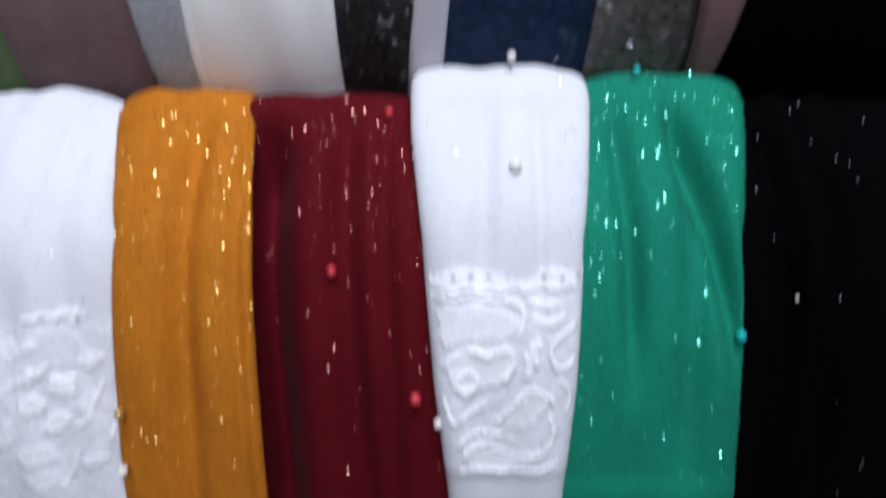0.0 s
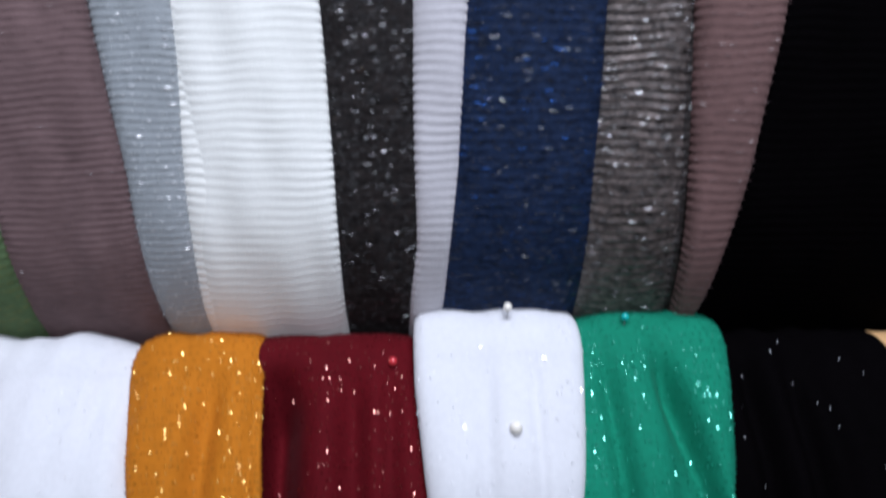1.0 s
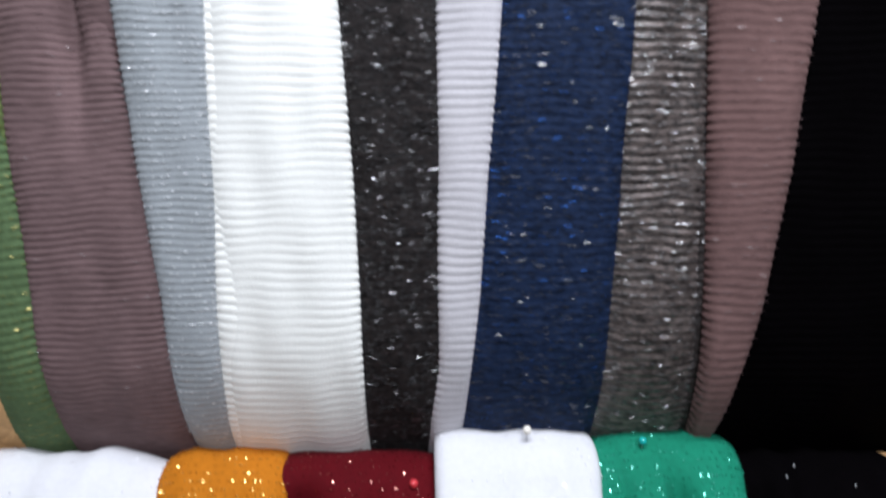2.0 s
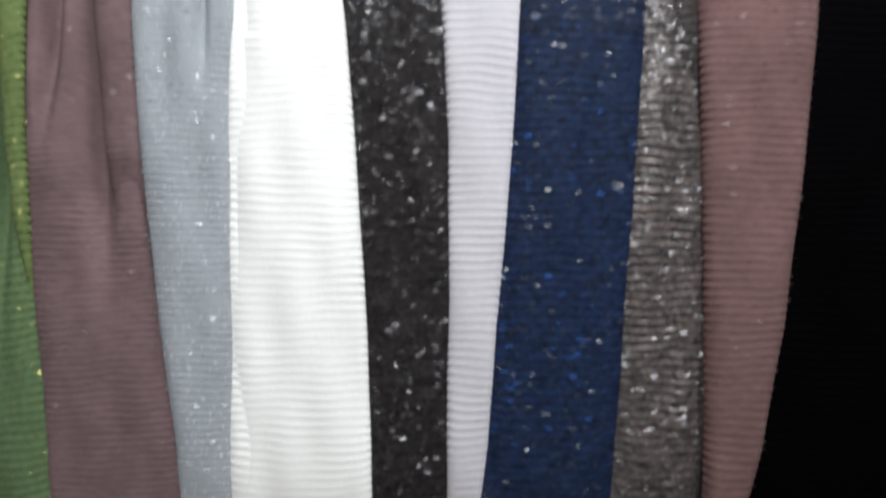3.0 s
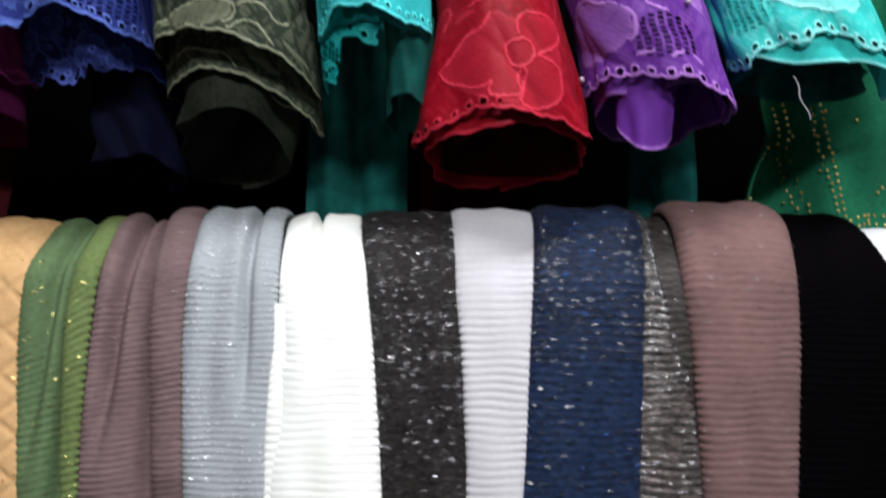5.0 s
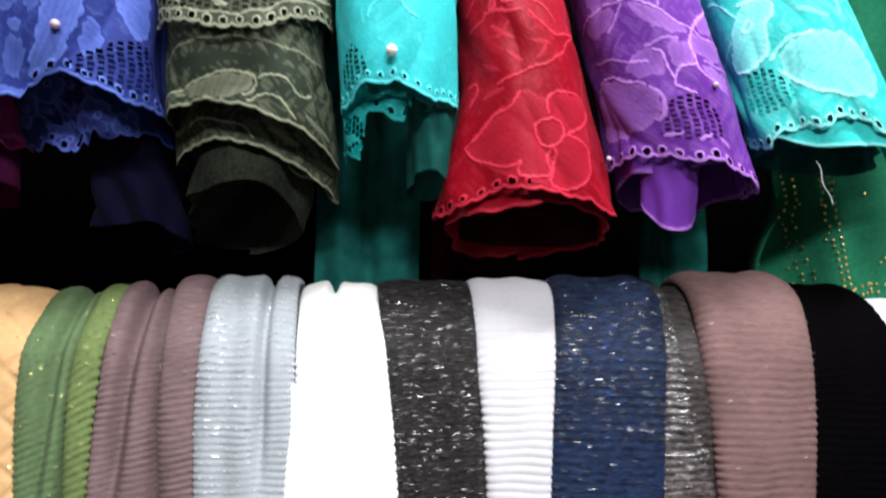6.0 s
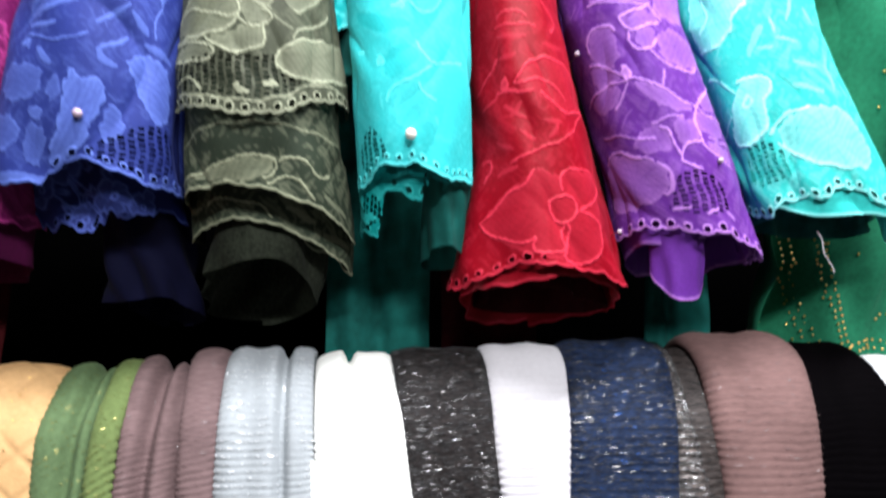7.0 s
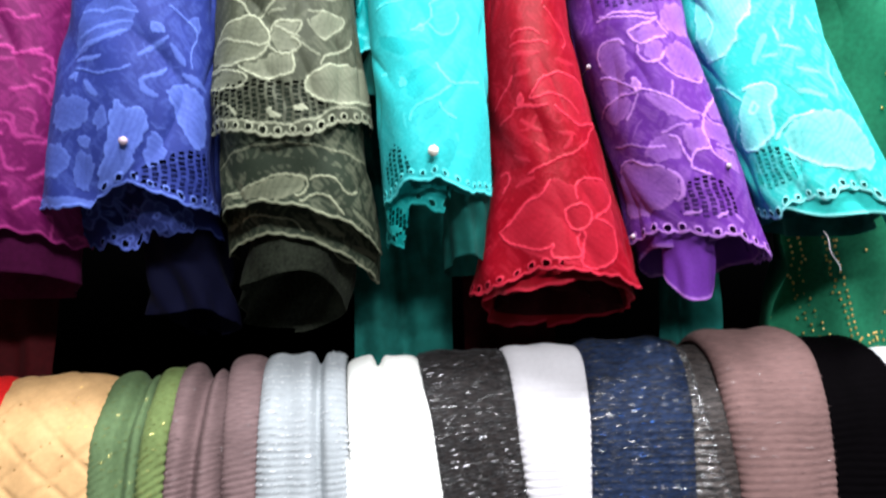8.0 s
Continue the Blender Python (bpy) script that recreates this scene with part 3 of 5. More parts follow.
class Lace:
    """The design of one lace: embroidered cords, satin patches and strokes, windows of open net and the hem's line, over the surface in millimetres (round, up)."""

    def __init__(self):
        self.cords, self.patches, self.strokes, self.windows, self.weaves, self.edge, self.ground = [], [], [], [], [], None, 0.0

    @staticmethod
    def pairs(v):
        return [(v[i] * 0.001, v[i + 1] * 0.001) for i in range(0, len(v), 2)]

    def cord(self, level, *v):
        self.cords.append((level, self.pairs(v)))

    def satin(self, level, *v):
        self.patches.append((level, self.pairs(v)))

    def stroke(self, level, wide, *v):
        self.strokes.append((level, wide * 0.001, self.pairs(v)))

    def window(self, *v):
        self.windows.append(self.pairs(v))

    def weave(self, *v):
        self.weaves.append(self.pairs(v))

    def hem(self, *v):
        self.edge = sorted(self.pairs(v))

    def hem_line(self, depth=0.0016, pitch=0.0105):
        return lambda u: np.interp(u, [p[0] for p in self.edge], [p[1] for p in self.edge]) - depth * np.abs(np.sin(np.pi * u / pitch)) ** 0.7 + 0.0008 * np.sin(u * 210)


def around(U, V, pts, pad):
    """The part of the grid that lies about some points, or nothing."""
    us, vs = [p[0] for p in pts], [p[1] for p in pts]
    jj = np.nonzero((U[0] > min(us) - pad) & (U[0] < max(us) + pad))[0]
    ii = np.nonzero((V[:, 0] > min(vs) - pad) & (V[:, 0] < max(vs) + pad))[0]
    if len(ii) < 2 or len(jj) < 2:
        return None
    return slice(ii[0], ii[-1] + 1), slice(jj[0], jj[-1] + 1)


def line_distance(U, V, pts):
    """How far each place is from a softened line, and how far along the line its foot lies."""
    q = soften(pts, 2)
    best, along, run = np.full(U.shape, 9.0), np.zeros(U.shape), 0.0
    for (ax, ay), (bx, by) in zip(q[:-1], q[1:]):
        dx, dy = bx - ax, by - ay
        seg = math.hypot(dx, dy)
        k = np.clip(((U - ax) * dx + (V - ay) * dy) / (seg * seg + 1e-12), 0, 1)
        r = np.hypot(U - ax - k * dx, V - ay - k * dy)
        near = r < best
        best, along = np.where(near, r, best), np.where(near, run + k * seg, along)
        run += seg
    return best, along / (run + 1e-9)


def inside(U, V, pts):
    """True within a closed outline with rounded corners."""
    q = np.array(pts + pts[:2])
    q = np.vstack([q[:-1] * 0.75 + q[1:] * 0.25, q[:-1] * 0.25 + q[1:] * 0.75]).reshape(2, -1, 2).transpose(1, 0, 2).reshape(-1, 2)[:-2]
    hit = np.zeros(U.shape, bool)
    for (ax, ay), (bx, by) in zip(q, np.roll(q, -1, 0)):
        if ay != by:
            hit ^= ((ay > V) != (by > V)) & (U < (bx - ax) * (V - ay) / (by - ay) + ax)
    return hit


def draw_lace(U, V, design, width, strokes, seed, mottle):
    """Cord and satin weights of a design over the surface (U, V), with loose small satin strokes in the ground."""
    rng = np.random.RandomState(300 + seed)
    wu = U + 0.0006 * np.sin(V * 310 + 1.1 * np.sin(U * 170)) + 0.00025 * np.sin(V * 1150 + U * 500)
    wv = V + 0.0006 * np.sin(U * 280 + 1.2 * np.sin(V * 150)) + 0.00025 * np.sin(U * 1250 - V * 430)
    bu, bv = wu + 0.0009 * np.sin(V * 520 + 3 * np.sin(U * 260)), wv + 0.0009 * np.sin(U * 480 + 3 * np.sin(V * 240))
    cord, fill = np.zeros_like(U), np.zeros_like(U)
    thick = 1 + 0.22 * np.sin(U * 610 + 2 * np.sin(V * 270)) * np.sin(V * 560 + 1.3)
    p = rng.uniform(0, 6.28, 6)
    wave = np.sin(U * 205 + 2.2 * np.sin(V * 140 + p[0]) + p[1]) * np.sin(V * 185 + 1.9 * np.sin(U * 165 + p[2]) + p[3])
    curl = np.sin(U * 430 + 2.6 * np.sin(V * 310 + p[4]) + V * 200) * np.sin(V * 390 + 2.2 * np.sin(U * 340 + p[5]))
    fill += design.ground + mottle * np.clip(smoothstep(0.12, 0.5, wave) * (0.7 + 0.3 * np.sin(U * 900 + V * 1300)) + 0.55 * smoothstep(0.25, 0.6, curl), 0, 1)
    loose = []
    for _ in range(strokes):
        a, l = rng.uniform(0, 3.14), rng.uniform(0.003, 0.008)
        x, y = rng.uniform(U.min(), U.max()), rng.uniform(V.min(), V.max())
        loose.append((rng.uniform(0.12, 0.34), rng.uniform(0.0008, 0.002), [(x - l * math.cos(a), y - l * math.sin(a)), (x + 0.003 * rng.normal(), y + 0.003 * rng.normal()), (x + l * math.cos(a), y + l * math.sin(a))]))
    for level, pts in design.patches:
        sl = around(U, V, pts, 0.002)
        if sl:
            a = rng.uniform(0, 3.14)
            silk = 0.9 + 0.1 * np.sin((U[sl] * math.cos(a) + V[sl] * math.sin(a)) * 1500 + 2 * np.sin(U[sl] * 190))
            cx, cy = np.mean(pts, axis=0)
            r, _k = line_distance(wu[sl], wv[sl], pts + pts[:1])
            turn_ = np.arctan2(V[sl] - cy, U[sl] - cx)
            shade = 0.62 + 0.55 * np.exp(-r / 0.0028) - 0.16 * (1 - smoothstep(0.1, 0.5, np.abs(np.sin(turn_ * 4.5 + a + 60 * r)))) * smoothstep(0.001, 0.003, r)
            fill[sl] = np.where(inside(bu[sl], bv[sl], pts), np.maximum(level * 1.2 * silk * shade + 0.3 * fill[sl], design.ground * 1.05), fill[sl])
    for pts in design.weaves:
        sl = around(U, V, pts, 0.002)
        if sl:
            mesh = np.maximum(np.sin((U[sl] * 0.85 + V[sl] * 0.5) * 2400), 0) * np.maximum(np.sin((U[sl] * 0.5 - V[sl] * 0.85) * 2400), 0)
            fill[sl] = np.where(inside(wu[sl], wv[sl], pts), design.ground * (0.5 + 0.6 * mesh), fill[sl])
    for level, wide, pts in loose + design.strokes:
        sl = around(U, V, pts, 0.006)
        if sl:
            r, k = line_distance(wu[sl], wv[sl], pts)
            half = wide * 0.5 * (0.35 + 0.65 * np.sin(np.pi * np.clip(k, 0.04, 0.96)) ** 0.6)
            fill[sl] = np.maximum(fill[sl], level * (1 - smoothstep(half * 0.75, half * 1.2 + 0.0003, r)))
    for level, pts in design.cords:
        sl = around(U, V, pts, 0.004)
        if sl:
            r, k = line_distance(wu[sl], wv[sl], pts)
            cord[sl] = np.maximum(cord[sl], level * (0.84 + 0.16 * np.sin(U[sl] * 1900 + V[sl] * 1500)) * (1 - smoothstep(width * 0.3, width * 1.2, r / thick[sl])))
    return cord, fill


def scatter(seed, u0, u1, v0, v1, n, size, kinds=(5, 6)):
    """Flowers, leaves and vines strewn over a stretch of lace without crowding."""
    rng = np.random.RandomState(seed)
    flowers, leaves, vines = [], [], []
    for _ in range(n * 30):
        if len(flowers) >= n:
            break
        c = (rng.uniform(u0, u1), rng.uniform(v0, v1))
        r = size * rng.uniform(0.75, 1.25)
        if all(math.hypot(c[0] - f[0], c[1] - f[1]) > (r + f[2]) * 0.95 for f in flowers):
            flowers.append((*c, r, int(rng.choice(kinds)), rng.uniform(0, 360)))
    for f in flowers:
        for _ in range(3):
            a = rng.uniform(0, 6.28)
            leaves.append((f[0] + math.cos(a) * f[2] * 1.35, f[1] + math.sin(a) * f[2] * 1.35, f[2] * 0.52, f[2] * 0.22, math.degrees(a) + rng.uniform(-40, 40)))
    for f, g in zip(flowers, flowers[1:]):
        m = ((f[0] + g[0]) / 2 + rng.normal() * size * 0.7, (f[1] + g[1]) / 2 + rng.normal() * size * 0.7)
        vines.append([f[:2], m, g[:2]])
    return flowers, leaves, vines


def scallop(U, base, depth, pitch, phase=0.0):
    """Height of a scalloped hem along U."""
    return base - 0.3 * depth * np.abs(np.sin(np.pi * (U / pitch + phase))) ** 0.7 - 0.0032 * np.sin(U * 118 + base * 900) - 0.0015 * np.sin(U * 260 + base * 500)


def hem_band(parent, d, z0, z1, mat, out=0.0016):
    """A doubled hem: a second thickness of cloth over the front between two heights."""
    F = d["F"]
    rows = [r for r in range(len(F)) if z0 < F[r, F.shape[1] // 2, 2] < z1]
    P = F[rows].copy()
    edge = np.minimum(np.arange(len(rows)), 3) / 3
    P[:, :, 1] -= out * edge[:, None]
    part("hem", mesh_from("hem", (P - np.array(parent.location)).reshape(-1, 3), grid_faces(len(rows), F.shape[1]), mat), mat, parent, "doubled hem")


def lace_band(parent, d, z0, z1, design, seed, mat, name="lace_band", label=""):
    """A strip of floral lace sewn over the front of a draped scarf between two heights."""
    F = d["F"]
    zc = F[:, F.shape[1] // 2, 2]
    rows = np.nonzero((zc < z1 + 0.01) & (zc > z0 - 0.01))[0]
    step = 0.0008
    nz = int((z1 - z0) / step)
    zz = np.linspace(z1, z0, nz)
    order = rows[np.argsort(zc[rows])]
    cols = F.shape[1]
    C = np.stack([[np.interp(zz, F[order, j, 2], F[order, j, k]) for j in range(cols)] for k in (0, 1)], 0)
    nu = 130
    w = np.linspace(0, cols - 1, nu)
    X = np.stack([np.interp(w, np.arange(cols), C[0, :, i]) for i in range(nz)])
    Y = np.stack([np.interp(w, np.arange(cols), C[1, :, i]) for i in range(nz)])
    Z = np.repeat(zz[:, None], nu, 1)
    U, V = X, Z
    cord, fill = draw_lace(U, V, design, 0.0012, 60, seed, 0.3)
    top = scallop(U, z1 - 0.001, -0.004, 0.010)
    hole = np.hypot((U / 0.010 - np.floor(U / 0.010) - 0.5) * 0.010, V - (z1 - 0.007)) < 0.0009
    keep = (V < z1 - 0.004 + (top - z1 + 0.001)) & ~hole
    P = np.stack([X, Y - 0.0012 - 0.0015 * cord - 0.0011 * fill, Z], -1) - np.array(parent.location)
    f = grid_faces(nz, nu)
    k = keep.ravel()
    f = f[k[f].all(1)]
    part(name, mesh_from(name, P.reshape(-1, 3), f, mat, thread=np.clip(cord + fill * 0.8, 0, 1)), mat, parent, label)


s = scarf("white glittering scarf with a broad floral lace border", GLITTER, (-0.29, Y1, Z1))
d = drape(s, "folded_cloth", [(1.12, -0.37), (0.66, -0.36)], G1, PATH1, 0.012, MAT["snow"], seed=21, cols=60, lift=0.0, wave=0.002,
          folds=[(-0.222, 1.13, -0.22, 1.04, 0.006, 0.006, "v"), (-0.30, 1.12, -0.29, 0.92, 0.012, 0.006, "v")])
flecks(s, d, 220, MAT["frost"], 71, w=0.0010, l=0.0018, flat=False, z_low=0.98, clump=0.3)
D = Lace()
D.satin(.9, -249, 1007, -220, 1006, -186, 1002, -182, 994, -201, 995, -224, 990, -249, 994)
D.stroke(.9, 5, -210, 988, -205, 992, -198, 994)
D.stroke(.8, 5, -236, 974, -232, 977, -227, 979)
D.satin(1, -222, 959, -216, 961, -209, 959, -208, 952, -212, 948, -219, 948, -223, 951)
D.cord(.8, -213, 955, -214, 952, -216, 952, -218, 953, -219, 955, -218, 957, -216, 958, -214, 957, -213, 955)
D.satin(.9, -239, 957, -229, 965, -222, 967, -223, 962, -233, 955)
D.satin(.9, -241, 948, -233, 950, -225, 945, -228, 939, -235, 935, -239, 940)
D.satin(.8, -209, 966, -201, 972, -195, 971, -195, 965, -205, 961)
D.satin(.9, -228, 933, -220, 939, -213, 936, -214, 927, -227, 926)
D.cord(.8, -252, 948, -245, 953, -239, 957, -229, 963)
D.satin(.6, -245, 916, -233, 920, -222, 915, -225, 907, -242, 906)
D.cord(.7, -196, 954, -199, 944, -203, 933, -211, 927)
D.satin(.6, -255, 926, -247, 936, -247, 921, -254, 912)
D.satin(.6, -211, 907, -200, 911, -194, 906, -208, 901)
D.cord(.8, -212, 913, -215, 902, -223, 890)
D.cord(.8, -189, 959, -188, 938, -193, 919)
D.satin(.5, -244, 899, -229, 903, -219, 899, -233, 888)
D.satin(.6, -249, 981, -239, 980, -235, 973, -244, 968, -250, 968)
D.satin(.6, -206, 948, -198, 951, -200, 938, -208, 936)
lace_band(s, d, 0.74, 0.998, D, 91, MAT["snowlace"], label="white floral lace border")
W1 = d

s = scarf("mustard orange scarf with scattered gold glitter", GLITTER, (-0.16, Y1, Z1))
d = drape(s, "folded_cloth", widen(G1, -0.002), G2, PATH1, 0.009, MAT["orange"], seed=22, cols=60, lift=0.004, wave=0.0014, power=4,
          folds=[(-0.150, 1.08, -0.144, 0.72, 0.009, 0.009, "v"), (-0.118, 1.08, -0.112, 0.72, 0.005, 0.005, "v")])
MAT["amber"] = material("amber_glitter", (0.46, 0.17, 0.015), rough=0.16, spec=0.5, ior=2.9, sheen=0.0, bump=0.0, tint=(1.0, 0.72, 0.25))
flecks(s, d, 3600, MAT["amber"], 72, w=0.0009, l=0.0013, flat=False, clump=0.55, z_low=0.8)
flecks(s, d, 900, MAT["amber"], 172, w=0.0009, l=0.0014, flat=False, clump=0.35, z_low=1.02, spread=0.5, name="upper_glitter")

s = scarf("dark maroon scarf in deep folds with red pearl pins", GLITTER, (-0.07, Y1, Z1))
d = drape(s, "folded_cloth", widen(G2, -0.014), widen(G3, 0.004), PATH1, 0.007, MAT["maroon"], seed=23, cols=90, wave=0.0006, lift=0.003,
          folds=[(-0.112, 1.10, -0.095, 0.70, 0.017, 0.046, "v"), (-0.060, 1.08, -0.036, 0.72, 0.010, 0.011, "v"), (-0.034, 1.04, -0.020, 0.74, 0.007, 0.006, "v")])
MAT["rose"] = material("rose_glitter", (0.09, 0.003, 0.006), rough=0.17, spec=0.5, ior=2.7, tint=(1.0, 0.42, 0.36), sheen=0.0, bump=0.0)
flecks(s, d, 2100, MAT["rose"], 73, w=0.0007, l=0.0012, flat=False, clump=0.5, z_low=0.8)
flecks(s, d, 1000, MAT["rose"], 173, w=0.0008, l=0.0013, flat=False, clump=0.35, z_low=1.02, spread=0.5, name="upper_glitter")
M1 = d

s = scarf("white scarf with glitter and a floral lace border", GLITTER, (0.035, Y1, Z1))
PATH1W = over(Y1, Z1, R1, [(y - 0.001, z + 0.008) for y, z in FRONT1[2:]], back=0.25, gap=0.014)
PATH1G = over(Y1, Z1, R1, [(y - 0.001, z + 0.006) for y, z in FRONT1[2:]], back=0.25, gap=0.012)
d = drape(s, "folded_cloth", G3, G4, PATH1W, 0.012, MAT["snow"], seed=24, cols=60, lift=0.006, wave=0.0010, power=5,
          folds=[(0.026, 1.07, 0.020, 0.99, 0.006, 0.003, "v"), (0.055, 1.06, 0.052, 0.97, 0.004, 0.003, "v")])
flecks(s, d, 220, MAT["frost"], 74, w=0.0010, l=0.0018, flat=False, z_low=1.02, clump=0.3)
D = Lace()
D.satin(.9, -10, 1020, 73, 1022, 75, 1011, 39, 1010, -8, 1009)
D.cord(.9, -7, 1006, 8, 1007, 27, 1007, 41, 1003, 46, 995, 41, 985)
D.satin(.55, -4, 1001, 22, 1004, 41, 998, 42, 991, 37, 985, 15, 983, -2, 979)
D.satin(.8, 1, 971, 15, 979, 30, 977, 38, 979, 40, 971, 34, 961, 23, 956, 11, 954, 3, 959)
D.cord(1, 1, 969, 3, 973, 8, 976, 15, 979, 23, 976, 28, 978, 38, 979, 40, 971, 35, 962)
D.cord(.9, 19, 960, 18, 956, 13, 954, 9, 956, 7, 960, 9, 964, 13, 966, 18, 964, 19, 960)
D.satin(.9, 43, 965, 49, 984, 54, 983, 54, 977, 48, 963)
D.cord(1, 72, 991, 62, 983, 59, 976, 60, 969, 65, 967, 72, 972)
D.stroke(.8, 5, 51, 995, 58, 993, 66, 996)
D.stroke(.8, 4, 46, 1005, 53, 1003, 65, 1002)
D.cord(.9, -2, 952, 6, 934, 13, 941, 23, 947)
D.cord(.9, 30, 937, 40, 947, 48, 957, 57, 955, 60, 949)
D.satin(.5, 32, 937, 41, 947, 51, 956, 58, 953, 55, 940, 40, 931)
D.cord(1, 4, 917, 13, 928, 23, 933, 31, 929)
D.stroke(1, 5, 9, 913, 17, 922, 27, 926)
D.cord(.8, 49, 917, 60, 920, 62, 929, 60, 940)
D.cord(.8, 65, 961, 71, 955, 70, 943)
D.satin(.5, 9, 912, 27, 924, 41, 918, 52, 915, 38, 907, 17, 906)
D.cord(.7, 4, 906, 23, 909, 41, 906, 66, 912)
lace_band(s, d, 0.905, 1.024, D, 92, MAT["snowlace"], label="white floral lace border")
W2 = d

s = scarf("emerald green glitter scarf with a slanting fold", GLITTER, (0.13, Y1, Z1))
d = drape(s, "folded_cloth", widen(G4, -0.004), G5, PATH1G, 0.011, MAT["green"], seed=25, cols=80, lift=0.004, wave=0.0010, power=4.5,
          folds=[(0.132, 1.12, 0.186, 0.90, 0.008, 0.018, "v"), (0.103, 1.08, 0.108, 0.93, 0.007, 0.011, "v"), (0.140, 1.06, 0.140, 0.88, 0.009, 0.007, "v")])
MAT["jade"] = material("jade_glitter", (0.02, 0.24, 0.15), rough=0.16, spec=0.5, ior=2.9, tint=(0.3, 1.0, 0.82), sheen=0.0, bump=0.0)
hem_band(s, d, 0.70, 0.905, MAT["green"])
flecks(s, d, 2800, MAT["jade"], 75, w=0.0009, l=0.0014, flat=False, clump=0.5, z_low=0.8)
flecks(s, d, 1100, MAT["jade"], 175, w=0.0009, l=0.0015, flat=False, clump=0.35, z_low=1.02, spread=0.5, name="upper_glitter")
GR = d

s = scarf("black scarf with faint sparkle in loose folds", GLITTER, (0.25, Y1, Z1))
d = drape(s, "folded_cloth", widen(G5, -0.006), [(1.12, 0.302), (1.05, 0.312), (1.0, 0.325), (0.9, 0.33), (0.66, 0.33)], PATH1, 0.008, MAT["black"], seed=26, cols=60, wave=0.003, power=3,
          folds=[(0.200, 1.12, 0.194, 0.75, 0.007, 0.012, "v"), (0.228, 1.11, 0.216, 0.75, 0.007, 0.012, "v")])
flecks(s, d, 70, MAT["frost"], 76, w=0.0005, l=0.0012, flat=False, clump=0.2)
BK = d
s = scarf("golden tan scarf at the dark end of the lower rail", GLITTER, (0.34, Y1, Z1))
drape(s, "folded_cloth", [(1.12, 0.298), (0.66, 0.298)], [(1.12, 0.39), (0.66, 0.39)], over(Y1, Z1 + 0.002, R1, [(0.419, 1.08), (0.417, 1.0), (0.42, 0.66)], back=0.25), 0.005, MAT["tan"], seed=27)

pin(M1["face"](-0.0335, 1.094), MAT["pearl_red"], "red pearl-headed pin stuck in the maroon scarf")
pin(M1["face"](-0.063, 1.014), MAT["pearl_red"], "red pearl-headed pin stuck in the maroon scarf")
pin(M1["face"](-0.0158, 0.944), MAT["pearl_red"], "red pearl-headed pin low on the maroon scarf", r=0.0034)
pin(W2["face"](0.040, 1.072), MAT["pearl"], "white pearl-headed pin stuck in the white scarf", r=0.0038)
pin((0.0425, 0.430, 1.126), MAT["pearl"], "white pearl-headed pin standing on the scarf's top", out=(0, -0.2, 1))
pin((0.121, 0.430, 1.118), MAT["pearl_teal"], "turquoise pearl-headed pin standing on the green scarf", out=(0, -0.2, 1), r=0.0026)
pin(GR["face"](0.1685, 0.981), MAT["pearl_teal"], "turquoise pearl-headed pin at the green scarf's edge")
pin((-0.003, 0.327, 0.933), MAT["pearl"], "cream pearl-headed pin between maroon and white scarf", r=0.0026)
pin((-0.1833, 0.328, 0.939), MAT["pearl_gold"], "gold pearl-headed pin beside the mustard scarf")
pin((-0.1837, 0.322, 0.905), MAT["pearl"], "cream pearl-headed pin beside the mustard scarf", r=0.0028)
pin(BK["face"](0.2035, 0.999), MAT["pearl"], "small cream pearl pin in the black scarf", r=0.0012)


# ---------------------------------------------------------------- upper rail: rolled lace scarves
ROLLS = "rolled lace scarves on the upper rail"


def lean(z):
    """The rolls hang inwards towards their mouths."""
    return 0.28 * 0.022 * np.log1p(np.exp((1.770 - z) / 0.022))


